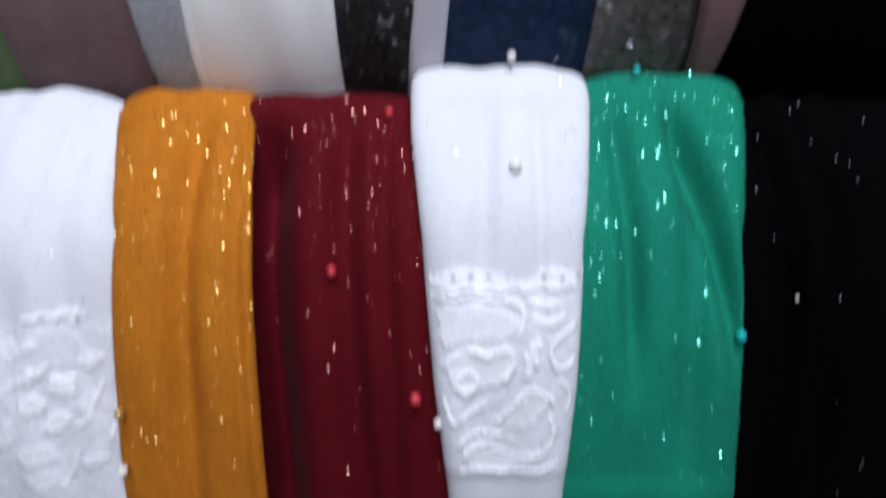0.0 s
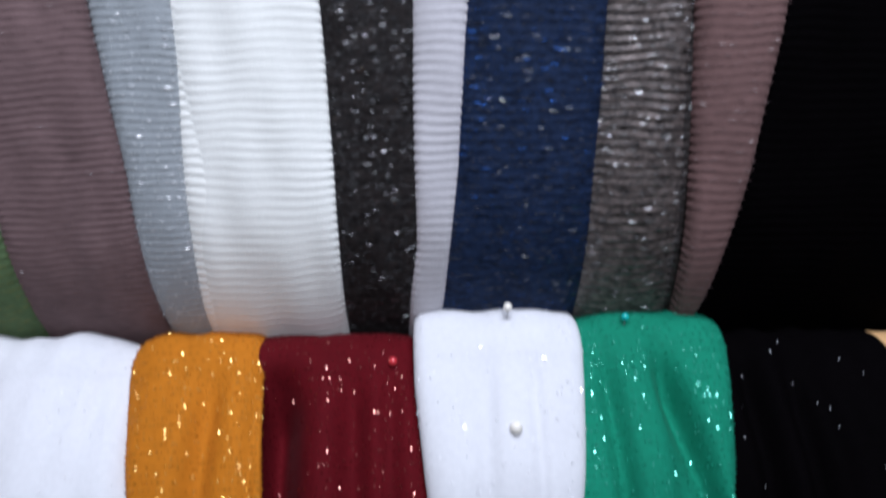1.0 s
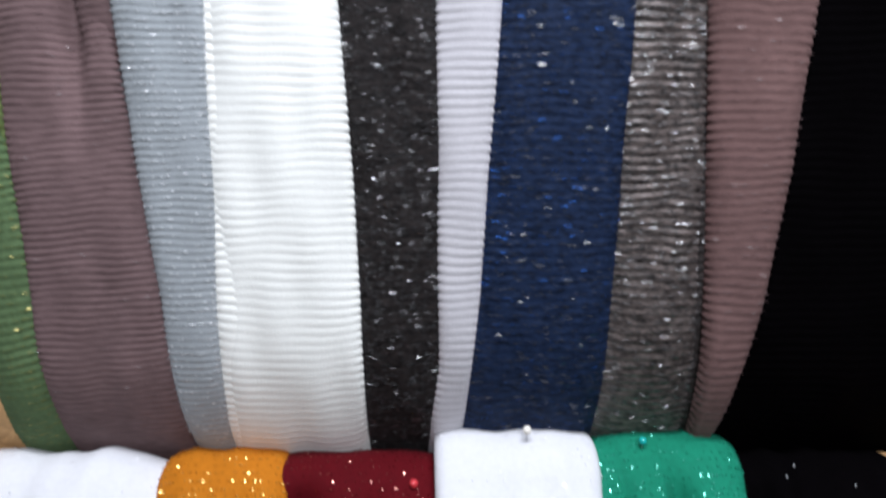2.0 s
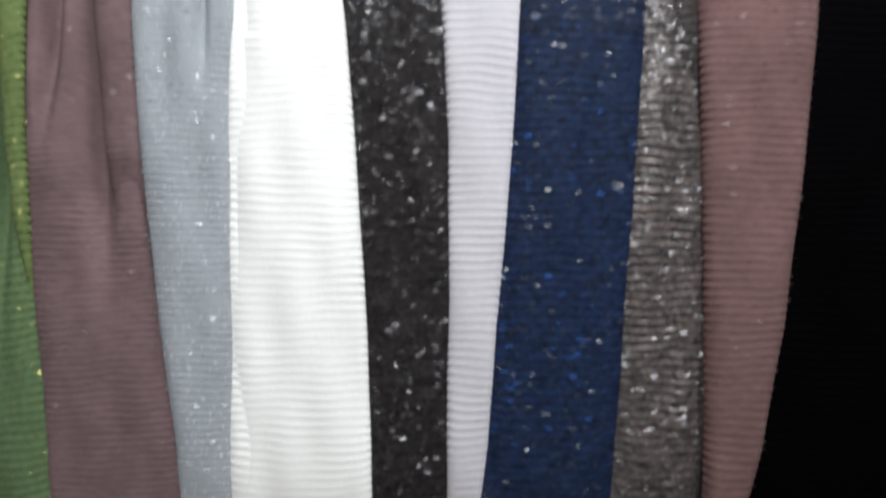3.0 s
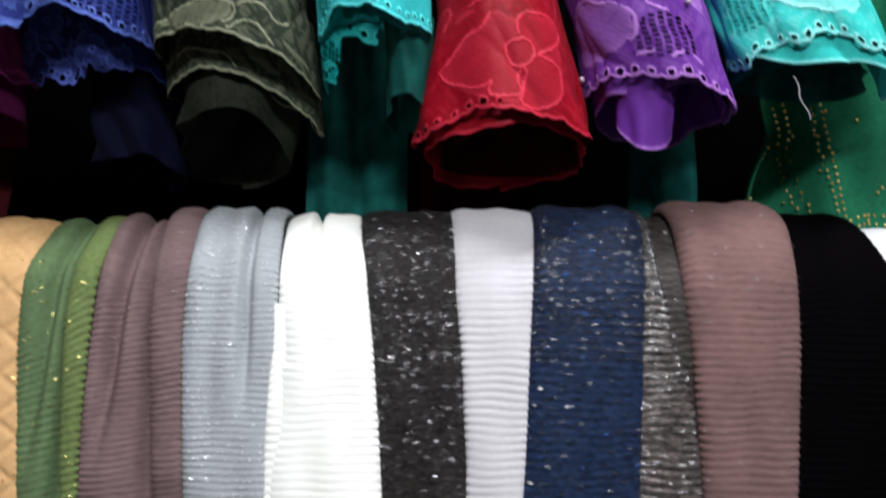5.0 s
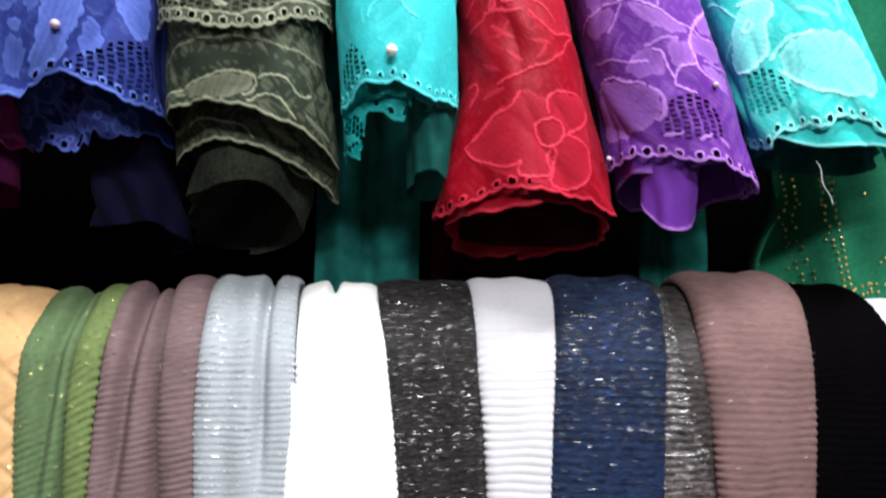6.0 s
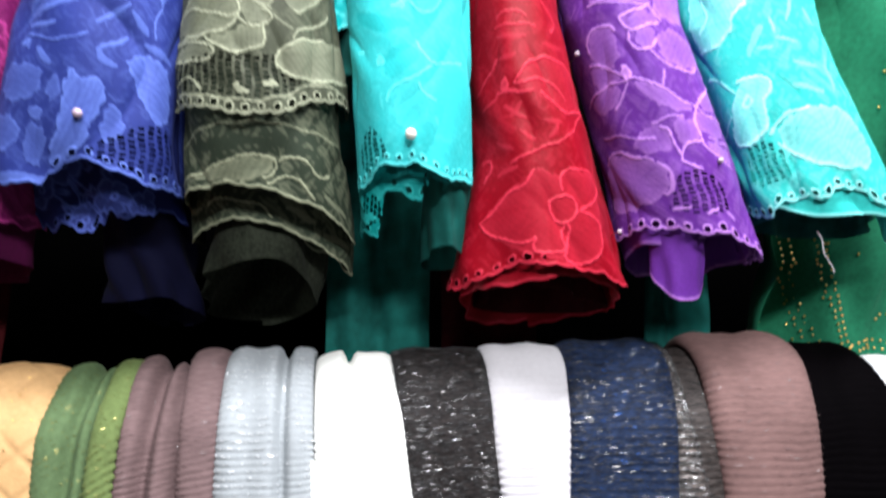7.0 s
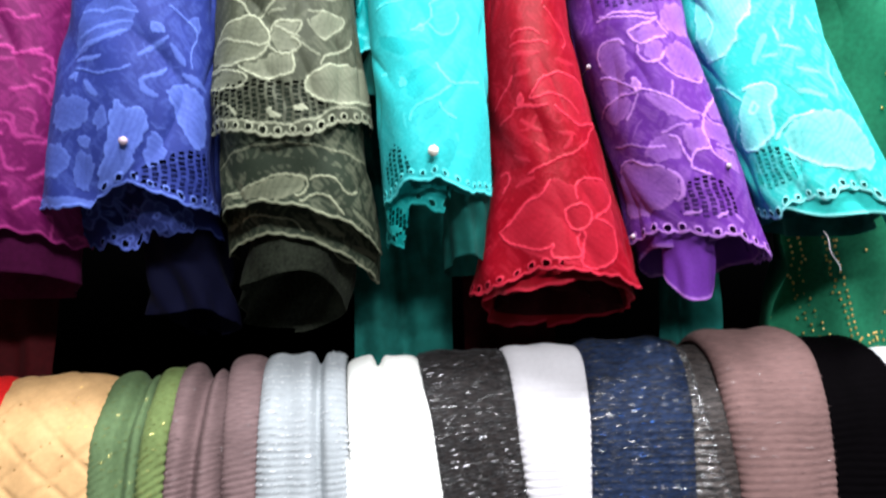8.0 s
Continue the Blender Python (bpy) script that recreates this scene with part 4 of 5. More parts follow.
def roll_shell(parent, name, axis, half, depth, yc, hem, top, mat, field=None, step=0.00072, arc=105, scale=1.0, net=None, eyelet=None, rough=0.0, seed=0, label="", folds=0.0, back=True, cw=0.0010, lk=1.0, crease=0.65, loose=0, backing=None, mottle=0.3):
    """One layer of a rolled scarf: axis (z, x), half-widths (z, a); hem: a function of surface metres giving the lower edge; field: flowers, leaves, vines.
    net: (u0, u1, v0, v1) windows of open ladder mesh; eyelet: (pitch, radius, height above the hem)."""
    rng = np.random.RandomState(seed)
    a_ref = table(half, 1.72) * scale
    ph = np.radians(np.linspace(-arc, arc, int(2 * math.radians(arc) * a_ref / step)))
    U1 = ph * a_ref
    low = hem(U1).min()
    z = np.r_[np.linspace(top, 1.90, 8)[:-1], np.arange(1.90, low, -step)] if top > 1.91 else np.arange(top, low, -step)
    PH, Z = np.meshgrid(ph, z)
    U = PH * a_ref
    H = np.repeat(hem(U1)[None, :], len(z), 0)
    A, CX = table(half, Z) * scale, table(axis, Z)
    B = depth * scale
    p = rng.uniform(0, 6.28, 4)
    wob = 1 + folds * (1 + 1.2 * smoothstep(low + 0.07, low, Z)) * (np.sin(3 * PH + Z * 20 + p[0]) * 0.5 + 0.35 * np.sin(5 * PH - Z * 33 + p[1]) + 0.4 * np.sin(7 * PH + Z * 61 + 1.5 * np.sin(Z * 47 + p[3]))) + rough * np.sin(PH * 9 + Z * 130 + p[2])
    for _ in range(16 if folds and top > 1.9 else 6):
        cu, cz, ang = rng.uniform(U1[0], U1[-1]), rng.uniform(low, 1.90), rng.normal() * 0.5
        du, dz = U - cu, Z - cz
        across, along = du * math.cos(ang) + dz * math.sin(ang), -du * math.sin(ang) + dz * math.cos(ang)
        wd = rng.uniform(0.003, 0.007)
        wob = wob - crease * wd * 0.75 / depth * np.exp(-np.abs((across + 0.15 * along ** 2 / 0.03) / wd) ** 1.4 - (along / rng.uniform(0.015, 0.035)) ** 2)
    cord = fill = np.zeros_like(U)
    if field:
        if isinstance(field, Lace):
            cord, fill = draw_lace(U, Z, field, cw, loose, seed, mottle)
        else:
            cord, fill = lace_field(U, Z, *field[:3], width=cw, strokes=int(field[3] * 260) if len(field) > 3 else 0, seed=seed)
    near = 1 - smoothstep(0.0004, 0.0016, np.abs(Z - H - 0.0012))
    cord = np.maximum(cord, near * 0.6)
    keep = Z > H - step * 1.01
    ZC = np.maximum(Z, H)
    if eyelet:
        pt, er, up, u_from, u_to = eyelet if len(eyelet) == 5 else (*eyelet, -1.0, 1.0)
        er = er * (0.9 + 0.25 * np.sin(U * 130 + seed))
        q = np.hypot((U / pt - np.floor(U / pt) - 0.5) * pt, Z - H - up)
        q = np.where((U > u_from) & (U < u_to), q, 1.0)
        keep &= q > er
        cord = np.maximum(cord, 0.75 * (1 - smoothstep(0.0006, 0.0014, np.abs(q - er - 0.0005))))
    if isinstance(field, Lace):
        for pts in field.windows:
            cellu, cellv = (U + 0.0006 * np.sin(Z * 300)) / 0.0062, Z / 0.0034 + 0.5 * np.floor(U / 0.0062)
            cut = (np.abs(cellu - np.floor(cellu) - 0.5) < 0.26) & (np.abs(cellv - np.floor(cellv) - 0.5) < 0.26)
            keep &= ~(inside(U, Z, pts) & cut & (cord < 0.2) & (fill < 0.75))
    for u0, u1, v0, v1 in net or ():
        w = np.abs((U - (u0 + u1) / 2) / (u1 - u0) * 2) ** 2.5 + np.abs((Z - (v0 + v1) / 2) / (v1 - v0) * 2) ** 2.5 < 1 + 0.2 * np.sin(U * 400) + 0.15 * np.sin(Z * 500)
        w &= (cord < 0.2) & (fill < 0.2)
        cellu, cellv = U / 0.0031, Z / 0.0046 + 0.5 * np.floor(U / 0.0031)
        cut = (np.abs(cellu - np.floor(cellu) - 0.5) < 0.25) & (np.abs(cellv - np.floor(cellv) - 0.5) < 0.33)
        keep &= ~(w & cut)
    out = 0.0006 * cord + 0.0003 * fill
    P = np.stack([CX + (A * wob + out) * np.sin(PH), yc + lk * lean(Z) - (B * wob + out) * np.cos(PH), ZC], -1) - np.array(parent.location)
    f = grid_faces(len(z), len(ph))
    k = keep.ravel()
    f = f[k[f].all(1)]
    th = np.clip(cord + (0.72 if isinstance(field, Lace) else 0.5) * fill, 0, 1)
    if eyelet:
        edge = ((Z - H) < 2.2 * eyelet[2]).ravel()[f].all(1)
        body, trim = f[~edge], f[edge]
        used, inv = np.unique(trim, return_inverse=True)
        layer = part(name, mesh_from(name, P.reshape(-1, 3), body, mat, thread=th), mat, parent, label)
        part("scalloped_trim", mesh_from("scalloped_trim", P.reshape(-1, 3)[used], inv.reshape(-1, 4), mat, thread=th.ravel()[used]), mat, layer, "scalloped edge with round eyelets")
    else:
        part(name, mesh_from(name, P.reshape(-1, 3), f, mat, thread=th), mat, parent, label)
    # added shell behind the openings; its darker colour stands for shade in the roll
    if backing:
        ph2, up = np.radians(np.linspace(-arc, arc, 70)), np.linspace(0, 1, 60)[:, None]
        foot = hem(ph2 * a_ref)[None, :] + 0.010
        Z2_ = top + (foot - top) * up
        PH2_ = np.repeat(ph2[None, :], 60, 0)
        A2_, C2_ = table(half, Z2_) * scale, table(axis, Z2_)
        Q = np.stack([C2_ + (A2_ * 0.94 - 0.001) * np.sin(PH2_), yc + lk * lean(Z2_) - (B * 0.90 - 0.001) * np.cos(PH2_), Z2_], -1) - np.array(parent.location)
        part("backing", mesh_from("backing", Q.reshape(-1, 3), grid_faces(60, 70), backing, thread=np.zeros(Q.shape[:2])), backing, parent, "layer behind the lace, shade put into its colour")
    if back:
        ph2 = np.radians(np.linspace(arc, 360 - arc, 26))
        z2 = np.linspace(top, low + 0.035, 40)
        PH, Z = np.meshgrid(ph2, z2)
        A, CX = table(half, Z) * scale, table(axis, Z)
        P = np.stack([CX + A * np.sin(PH), yc + lk * lean(Z) - B * np.cos(PH), Z], -1) - np.array(parent.location)
        part("back_layer", mesh_from("back_layer", P.reshape(-1, 3), grid_faces(40, 26), mat, thread=np.zeros(P.shape[:2])), mat, parent)

    def at(x, z_, out_=0.001):
        sn = np.clip((x - table(axis, z_)) / (table(half, z_) * scale), -0.98, 0.98)
        return (x, yc + lk * lean(z_) - B * math.sqrt(1 - sn * sn) - out_, z_)
    return at


def arch(base, depth, pitch, lift=0.0, slope=0.0, phase=0.0):
    """A scalloped hem that climbs to the sides by lift."""
    return lambda u: scallop(u, base + slope * u, depth, pitch, phase) + lift * np.minimum((u / 0.05) ** 2, 1.4)


TOP = 1.962

# royal blue
s = thing("lace_scarf", (-0.30, 0.40, Z3), "royal blue floral lace scarf rolled on the upper rail", "scarf", ROLLS)
ax, hf = [(1.66, -0.313), (1.72, -0.309), (1.85, -0.298), (1.96, -0.292)], [(1.66, 0.066), (1.72, 0.063), (1.85, 0.052), (1.96, 0.046)]
D = Lace()
D.hem(-75, 1716, -48, 1712, -14, 1711, -10, 1718, 2, 1724, 14, 1727, 29, 1720, 48, 1714, 71, 1712)
D.satin(.45, -34, 1853, 4, 1853, 10, 1840, 4, 1823, -19, 1820, -42, 1809, -41, 1827)
D.stroke(.9, 2.6, -36, 1842, -10, 1842, 10, 1840)
D.stroke(.9, 3.2, -37, 1825, -17, 1831, 7, 1833)
D.stroke(.9, 3.5, -38, 1817, -15, 1821, 4, 1827)
D.stroke(.95, 3.2, -37, 1809, -24, 1809, -13, 1809)
D.cord(.8, -37, 1804, -20, 1799, -4, 1797, 9, 1803)
D.satin(.8, -46, 1800, -35, 1802, -35, 1794)
D.stroke(.8, 4.8, -26, 1793, -14, 1784)
D.stroke(.8, 3.5, 14, 1810, 25, 1819, 34, 1826)
D.stroke(.9, 3.2, 16, 1793, 29, 1800, 36, 1804)
D.stroke(.7, 4.8, 17, 1793, 20, 1786, 28, 1785)
D.cord(.9, 35, 1848, 50, 1843, 66, 1833, 54, 1820, 57, 1808)
D.satin(.6, 48, 1843, 63, 1847, 65, 1831)
D.satin(.8, 23, 1835, 32, 1835, 31, 1827, 20, 1827)
D.stroke(.7, 4.8, 37, 1820, 50, 1810)
D.stroke(.7, 4.8, 50, 1803, 71, 1795)
D.satin(.6, -58, 1787, -21, 1784, -17, 1769, -29, 1760, -58, 1766)
D.satin(.55, -14, 1763, -13, 1772, -4, 1777, -4, 1765, -9, 1757)
D.satin(.95, 1, 1783, 6, 1774, 25, 1775, 22, 1760, 15, 1742, 4, 1727, -12, 1719, -8, 1734, -3, 1752, -3, 1766)
D.satin(.6, -71, 1758, -31, 1751, -33, 1731, -71, 1734)
D.satin(.55, -27, 1747, -12, 1745, -14, 1722, -28, 1724)
D.satin(.7, -29, 1757, -15, 1756, -15, 1749, -25, 1749)
D.stroke(.8, 6.4, -69, 1719, -39, 1715, -14, 1714)
D.satin(.8, 35, 1792, 56, 1798, 71, 1785, 68, 1752, 52, 1753, 47, 1771, 40, 1779)
D.satin(.6, 25, 1764, 39, 1751, 30, 1737, 19, 1738, 24, 1753)
D.window(21, 1738, 36, 1743, 48, 1752, 72, 1748, 71, 1717, 28, 1723, 12, 1729)
at = roll_shell(s, "outer_layer", ax, hf, 0.045, 0.402, D.hem_line(0.0012), TOP, MAT["L_blue"], D, eyelet=(0.010, 0.0014, 0.0055, -0.008, 1.0), mottle=0.2, seed=1, folds=0.04, backing=MAT["L_blue_shade"], cw=0.0008, loose=70)
pin(at(-0.298, 1.752), MAT["pearl_mauve"], "lilac pearl-headed pin in the blue lace", r=0.0030)
# recessed blue layer, its shade carried by the material's darker blue
roll_shell(s, "inner_layer", ax, hf, 0.045, 0.436, lambda u: scallop(u, 1.690 + 0.012 * smoothstep(0.0, 0.02, u) + 0.010 * smoothstep(-0.03, -0.045, u), 0.006, 0.010), 1.80, MAT["L_blue_shade"], scatter(32, -0.05, 0.05, 1.68, 1.75, 6, 0.010), scale=0.84, eyelet=(0.010, 0.0018, 0.005, -0.03, 0.012), seed=2, folds=0.07, back=False)
# underside of the blue roll; its shade is in the lining's colour
roll_shell(s, "lining", [(1.6, -0.281), (1.8, -0.286)], [(1.6, 0.028), (1.8, 0.038)], 0.030, 0.452, lambda u: 1.636 + 0.010 * np.cos(u / 0.033 + 0.5) + 0.004 * np.sin(u * 70), 1.85, MAT["shade_blue"], step=0.0025, scale=1.0, folds=0.14, seed=3, arc=180, back=False)

# olive
s = thing("lace_scarf", (-0.195, 0.40, Z3), "olive green lace scarf rolled in layers, with scalloped edges", "scarf", ROLLS)
ax, hf = [(1.62, -0.188), (1.70, -0.190), (1.85, -0.197), (1.96, -0.198)], [(1.62, 0.063), (1.70, 0.063), (1.76, 0.059), (1.85, 0.052), (1.96, 0.046)]
D = Lace()
D.hem(-74, 1766, -48, 1762, -37, 1762, -18, 1756, 13, 1756, 30, 1763, 47, 1770, 89, 1774)
D.cord(1, -73, 1816, -62, 1825, -49, 1836, -27, 1840, -15, 1836, -8, 1824, -11, 1811, -29, 1806, -55, 1807, -75, 1808)
D.cord(.7, -75, 1821, -57, 1826, -44, 1825, -17, 1817, -11, 1818)
D.cord(.9, -8, 1826, -4, 1833, 12, 1836, 18, 1833, 15, 1827, 10, 1823)
D.cord(.9, 9, 1823, 15, 1819, 12, 1813, 4, 1811, -4, 1812, -10, 1816)
D.cord(.6, -4, 1830, 9, 1826, 14, 1823)
D.cord(1, -34, 1804, -27, 1798, -11, 1793, 3, 1796, 11, 1802, 8, 1811)
D.cord(1, -75, 1806, -54, 1805, -37, 1802, -27, 1796, -29, 1791, -43, 1790, -76, 1795)
D.cord(.9, -57, 1862, -33, 1851, -27, 1842, -24, 1838)
D.cord(.9, -17, 1837, -12, 1842, -3, 1848, 6, 1861)
D.cord(.5, 22, 1835, 29, 1826, 36, 1823, 51, 1835, 61, 1845, 46, 1845, 33, 1844, 23, 1843)
D.cord(.5, 13, 1819, 23, 1815, 30, 1812)
D.cord(.9, 29, 1806, 37, 1814, 59, 1823, 66, 1830)
D.cord(1, 58, 1811, 34, 1806, 20, 1798, 15, 1788, 23, 1783, 38, 1780, 58, 1784, 91, 1790)
D.satin(.5, -73, 1816, -62, 1825, -49, 1836, -27, 1840, -15, 1836, -8, 1824, -11, 1811, -29, 1806, -55, 1807)
D.satin(.5, -34, 1804, -27, 1798, -11, 1793, 3, 1796, 11, 1802, 8, 1811, -4, 1812, -13, 1807)
D.satin(.6, 58, 1811, 34, 1806, 20, 1798, 15, 1788, 23, 1783, 38, 1780, 91, 1790, 91, 1816)
D.satin(.45, 22, 1835, 29, 1826, 36, 1823, 51, 1835, 61, 1845, 46, 1845, 33, 1844)
D.satin(.45, -4, 1832, 11, 1835, 17, 1832, 9, 1823, 14, 1819, 10, 1813, -4, 1813, -8, 1822)
D.satin(.5, -77, 1797, -54, 1804, -37, 1802, -28, 1795, -30, 1791, -43, 1790)
D.stroke(.7, 2.0, -20, 1853, -3, 1854)
D.stroke(.6, 2.0, 28, 1852, 49, 1857)
D.stroke(.6, 2.0, -10, 1840, 5, 1843)
D.stroke(.6, 2.0, 19, 1858, 39, 1860)
D.satin(1, -14, 1774, -2, 1770, 0, 1766, -12, 1768)
D.satin(1, 6, 1777, 14, 1776, 20, 1771, 8, 1772)
D.cord(.7, -75, 1772, -42, 1769, -22, 1765, -2, 1762, 22, 1767, 41, 1779, 58, 1781, 87, 1779)
D.cord(.8, -65, 1777, -55, 1781, -44, 1779, -37, 1772)
D.window(-79, 1793, -27, 1794, 3, 1792, 15, 1795, 19, 1785, 38, 1780, 22, 1768, -2, 1764, -37, 1769, -68, 1775)
roll_shell(s, "outer_layer", ax, hf, 0.050, 0.402, D.hem_line(0.0018, 0.0105), TOP, MAT["L_olive"], D, eyelet=(0.0105, 0.0018, 0.0050), seed=4, folds=0.02, mottle=0.16, backing=MAT["L_olive_shade"], cw=0.0011, loose=30)
D = Lace()
D.hem(-73, 1706, -49, 1712, -27, 1715, -2, 1713, 24, 1706, 53, 1696, 85, 1683)
D.cord(.9, -71, 1715, -58, 1721, -36, 1723, -22, 1729, -5, 1733, 6, 1733, 14, 1727, 9, 1720, 2, 1719)
D.cord(.9, 14, 1729, 20, 1733, 31, 1732, 35, 1727, 39, 1720, 53, 1724)
D.cord(.8, 5, 1715, 17, 1720, 27, 1719, 33, 1711, 37, 1707)
D.satin(.6, -58, 1721, -36, 1722, -22, 1728, -5, 1732, 6, 1732, 13, 1727, 2, 1719, -14, 1715, -31, 1717)
D.cord(.5, -72, 1741, -41, 1751, -4, 1754, 28, 1752, 78, 1743)
D.weave(-41, 1740, -21, 1743, -1, 1744, 19, 1743, 41, 1737, 38, 1733, 18, 1737, -1, 1739, -21, 1738, -39, 1734)
D.stroke(.5, 4, 45, 1709, 70, 1699)
# olive layers below the hem take a ground colour darkened for shade
roll_shell(s, "middle_layer", ax, hf, 0.047, 0.404, D.hem_line(0.001), 1.80, MAT["L_olive_shade"], D, scale=0.90, seed=5, folds=0.03, back=False, cw=0.0010, loose=14)
roll_shell(s, "under_layer", ax, hf, 0.044, 0.436, arch(1.690, 0.004, 0.02, 0.004, -0.28), 1.74, MAT["L_olive_shade"], ([], [(0.03, 1.700, 0.02, 0.007, -15), (-0.03, 1.712, 0.02, 0.006, -5)], []), scale=0.86, seed=6, folds=0.05, back=False)
D = Lace()
D.hem(-68, 1684, -39, 1694, -10, 1696, 17, 1689, 51, 1674, 80, 1663)
D.cord(.9, -44, 1706, -35, 1712, -27, 1709, -4, 1707, 4, 1698)
D.stroke(.5, 5, 16, 1704, 35, 1695)
D.stroke(.5, 4, -71, 1703, -51, 1705)
D.stroke(.4, 5, 45, 1688, 69, 1681)
roll_shell(s, "turned_layer", ax, hf, 0.046, 0.424, D.hem_line(0.001), 1.74, MAT["L_olive_shade"], D, scale=0.885, seed=66, folds=0.04, back=False, cw=0.0009, loose=10)
# same olive cloth as the roll, painted darker for the shade inside it
roll_shell(s, "core", [(1.6, -0.204), (1.65, -0.200), (1.72, -0.188)], [(1.6, 0.044), (1.65, 0.041), (1.72, 0.040)], 0.040, 0.444, lambda u: 1.648 + 0.021 * np.cos(u / 0.040) + 0.002 * np.sin(u * 90), 1.76, MAT["olive_shade"], step=0.0012, seed=7, folds=0.09, rough=0.025, arc=180, back=False, lk=0.3)

# turquoise
s = thing("lace_scarf", (-0.09, 0.40, Z3), "turquoise lace scarf folded flat with a scalloped hem", "scarf", ROLLS)
ax, hf = [(1.62, -0.088), (1.72, -0.088), (1.85, -0.093), (1.96, -0.094)], [(1.62, 0.038), (1.72, 0.0400), (1.85, 0.043), (1.96, 0.043)]
D = Lace()
D.ground = 0.30
D.hem(-47, 1716, -31, 1724, -26, 1727, -9, 1727, -3, 1730, 1, 1728, 11, 1722, 25, 1720, 56, 1722)
D.cord(.8, -41, 1852, -32, 1853, -18, 1855, -14, 1859)
D.cord(.9, -14, 1831, -2, 1835, 0, 1845, -1, 1851, 16, 1857)
D.cord(.7, -2, 1834, 5, 1826, 15, 1830, 19, 1839, 18, 1844)
D.cord(.8, 2, 1808, 5, 1799, 13, 1792, 33, 1797)
D.cord(.8, 10, 1792, 1, 1783, -10, 1779, -17, 1775, -18, 1768)
D.cord(.8, 1, 1779, 6, 1771, 13, 1768)
D.satin(.9, -12, 1834, -6, 1835, -4, 1831, -11, 1829)
D.satin(.8, -47, 1805, -35, 1804, -36, 1801)
D.satin(.8, -26, 1798, -19, 1795, -22, 1790, -26, 1793)
D.stroke(.7, 2.0, 12, 1758, 14, 1753)
D.stroke(.6, 2.0, -23, 1773, -21, 1763)
D.satin(.35, -11, 1779, 3, 1782, 12, 1768, 0, 1747, -16, 1755)
D.satin(.35, 0, 1845, 16, 1855, 20, 1839, 13, 1828, 3, 1828)
D.satin(.3, -41, 1850, -19, 1854, -14, 1833, -24, 1828, -43, 1835)
D.satin(.3, 13, 1789, 41, 1799, 51, 1761, 15, 1736, 8, 1766)
D.weave(-43, 1834, -20, 1824, -3, 1820, -3, 1816, -21, 1812, -40, 1822)
D.weave(-21, 1801, 0, 1806, 3, 1795, -6, 1787, -19, 1780)
D.window(-50, 1740, -34, 1755, -25, 1747, -19, 1734, -30, 1730, -44, 1723)
at = roll_shell(s, "outer_layer", ax, hf, 0.034, 0.388, D.hem_line(0.001), TOP, MAT["L_cyan"], D, eyelet=(0.008, 0.0009, 0.0055), seed=8, folds=0.03, mottle=0.16, crease=0.4, backing=MAT["L_cyan_shade"], cw=0.0009, loose=40)
# lies in the hem's shade, which its darker material paints in
roll_shell(s, "inner_layer", ax, hf, 0.034, 0.400, lambda u: scallop(u, 1.712 - 0.024 * smoothstep(-0.022, -0.026, u) + 0.012 * smoothstep(0.004, 0.012, u), 0.004, 0.010), 1.78, MAT["L_cyan_shade"], ([], [], [], 0.1), scale=0.97, eyelet=(0.010, 0.0017, 0.0055), net=[(-0.05, -0.026, 1.690, 1.712)], seed=108, folds=0.03, back=False)
pin(at(-0.0935, 1.745), MAT["pearl"], "cream pearl-headed pin in the turquoise lace", r=0.0038)
roll_shell(s, "rear_fold", [(z, x - 0.011) for z, x in ax], hf, 0.032, 0.412, lambda u: scallop(u, 1.836, 0.004, 0.010), TOP, MAT["L_cyan"], ([], [], [], 0.2), step=0.0011, seed=208, folds=0.03, back=False)
roll_shell(s, "rear_lining", [(z, x - 0.010) for z, x in ax], hf, 0.030, 0.416, lambda u: 1.800 + 0.004 * np.sin(u * 80), 1.86, MAT["teal"], step=0.002, seed=209, folds=0.04, back=False)
roll_shell(s, "side_fold", [(1.6, -0.066), (1.8, -0.062)], [(1.6, 0.010), (1.8, 0.022)], 0.03, 0.405, lambda u: 1.672 + 0.006 * np.cos(u / 0.015), 1.735, MAT["teal"], step=0.0015, seed=9, folds=0.08, arc=180, back=False)

# red
s = thing("lace_scarf", (-0.005, 0.41, Z3), "glossy red lace scarf rolled to an open end", "scarf", ROLLS)
ax, hf = [(1.62, 0.011), (1.66, 0.009), (1.74, 0.003), (1.85, -0.013), (1.96, -0.016)], [(1.62, 0.068), (1.66, 0.065), (1.70, 0.057), (1.74, 0.047), (1.85, 0.034), (1.96, 0.030)]
D = Lace()
D.hem(-60, 1651, -46, 1656, -34, 1662, -20, 1666, -6, 1666, 11, 1662, 29, 1661, 41, 1653)
D.cord(.8, -60, 1788, -48, 1797, -34, 1809)
D.cord(.7, -55, 1774, -40, 1780, -36, 1785)
D.cord(1, -20, 1790, -13, 1800, 0, 1808, 19, 1810, 38, 1807, 52, 1799, 51, 1785, 58, 1781, 37, 1772, 19, 1771, 9, 1779, 2, 1784)
D.cord(.8, -20, 1789, -6, 1792, 7, 1794, 18, 1789, 25, 1781)
D.stroke(1, 2.2, -35, 1785, -21, 1784, -5, 1784)
D.satin(.9, -35, 1787, -31, 1794, -27, 1794, -25, 1790, -27, 1785)
D.cord(.8, 49, 1776, 28, 1760, 19, 1753, 2, 1746, -20, 1740, -29, 1734)
D.cord(.6, 52, 1753, 57, 1744, 45, 1731)
D.cord(.6, -32, 1838, -22, 1843, -10, 1843, -1, 1838)
D.cord(.6, -33, 1832, -9, 1833, 7, 1832)
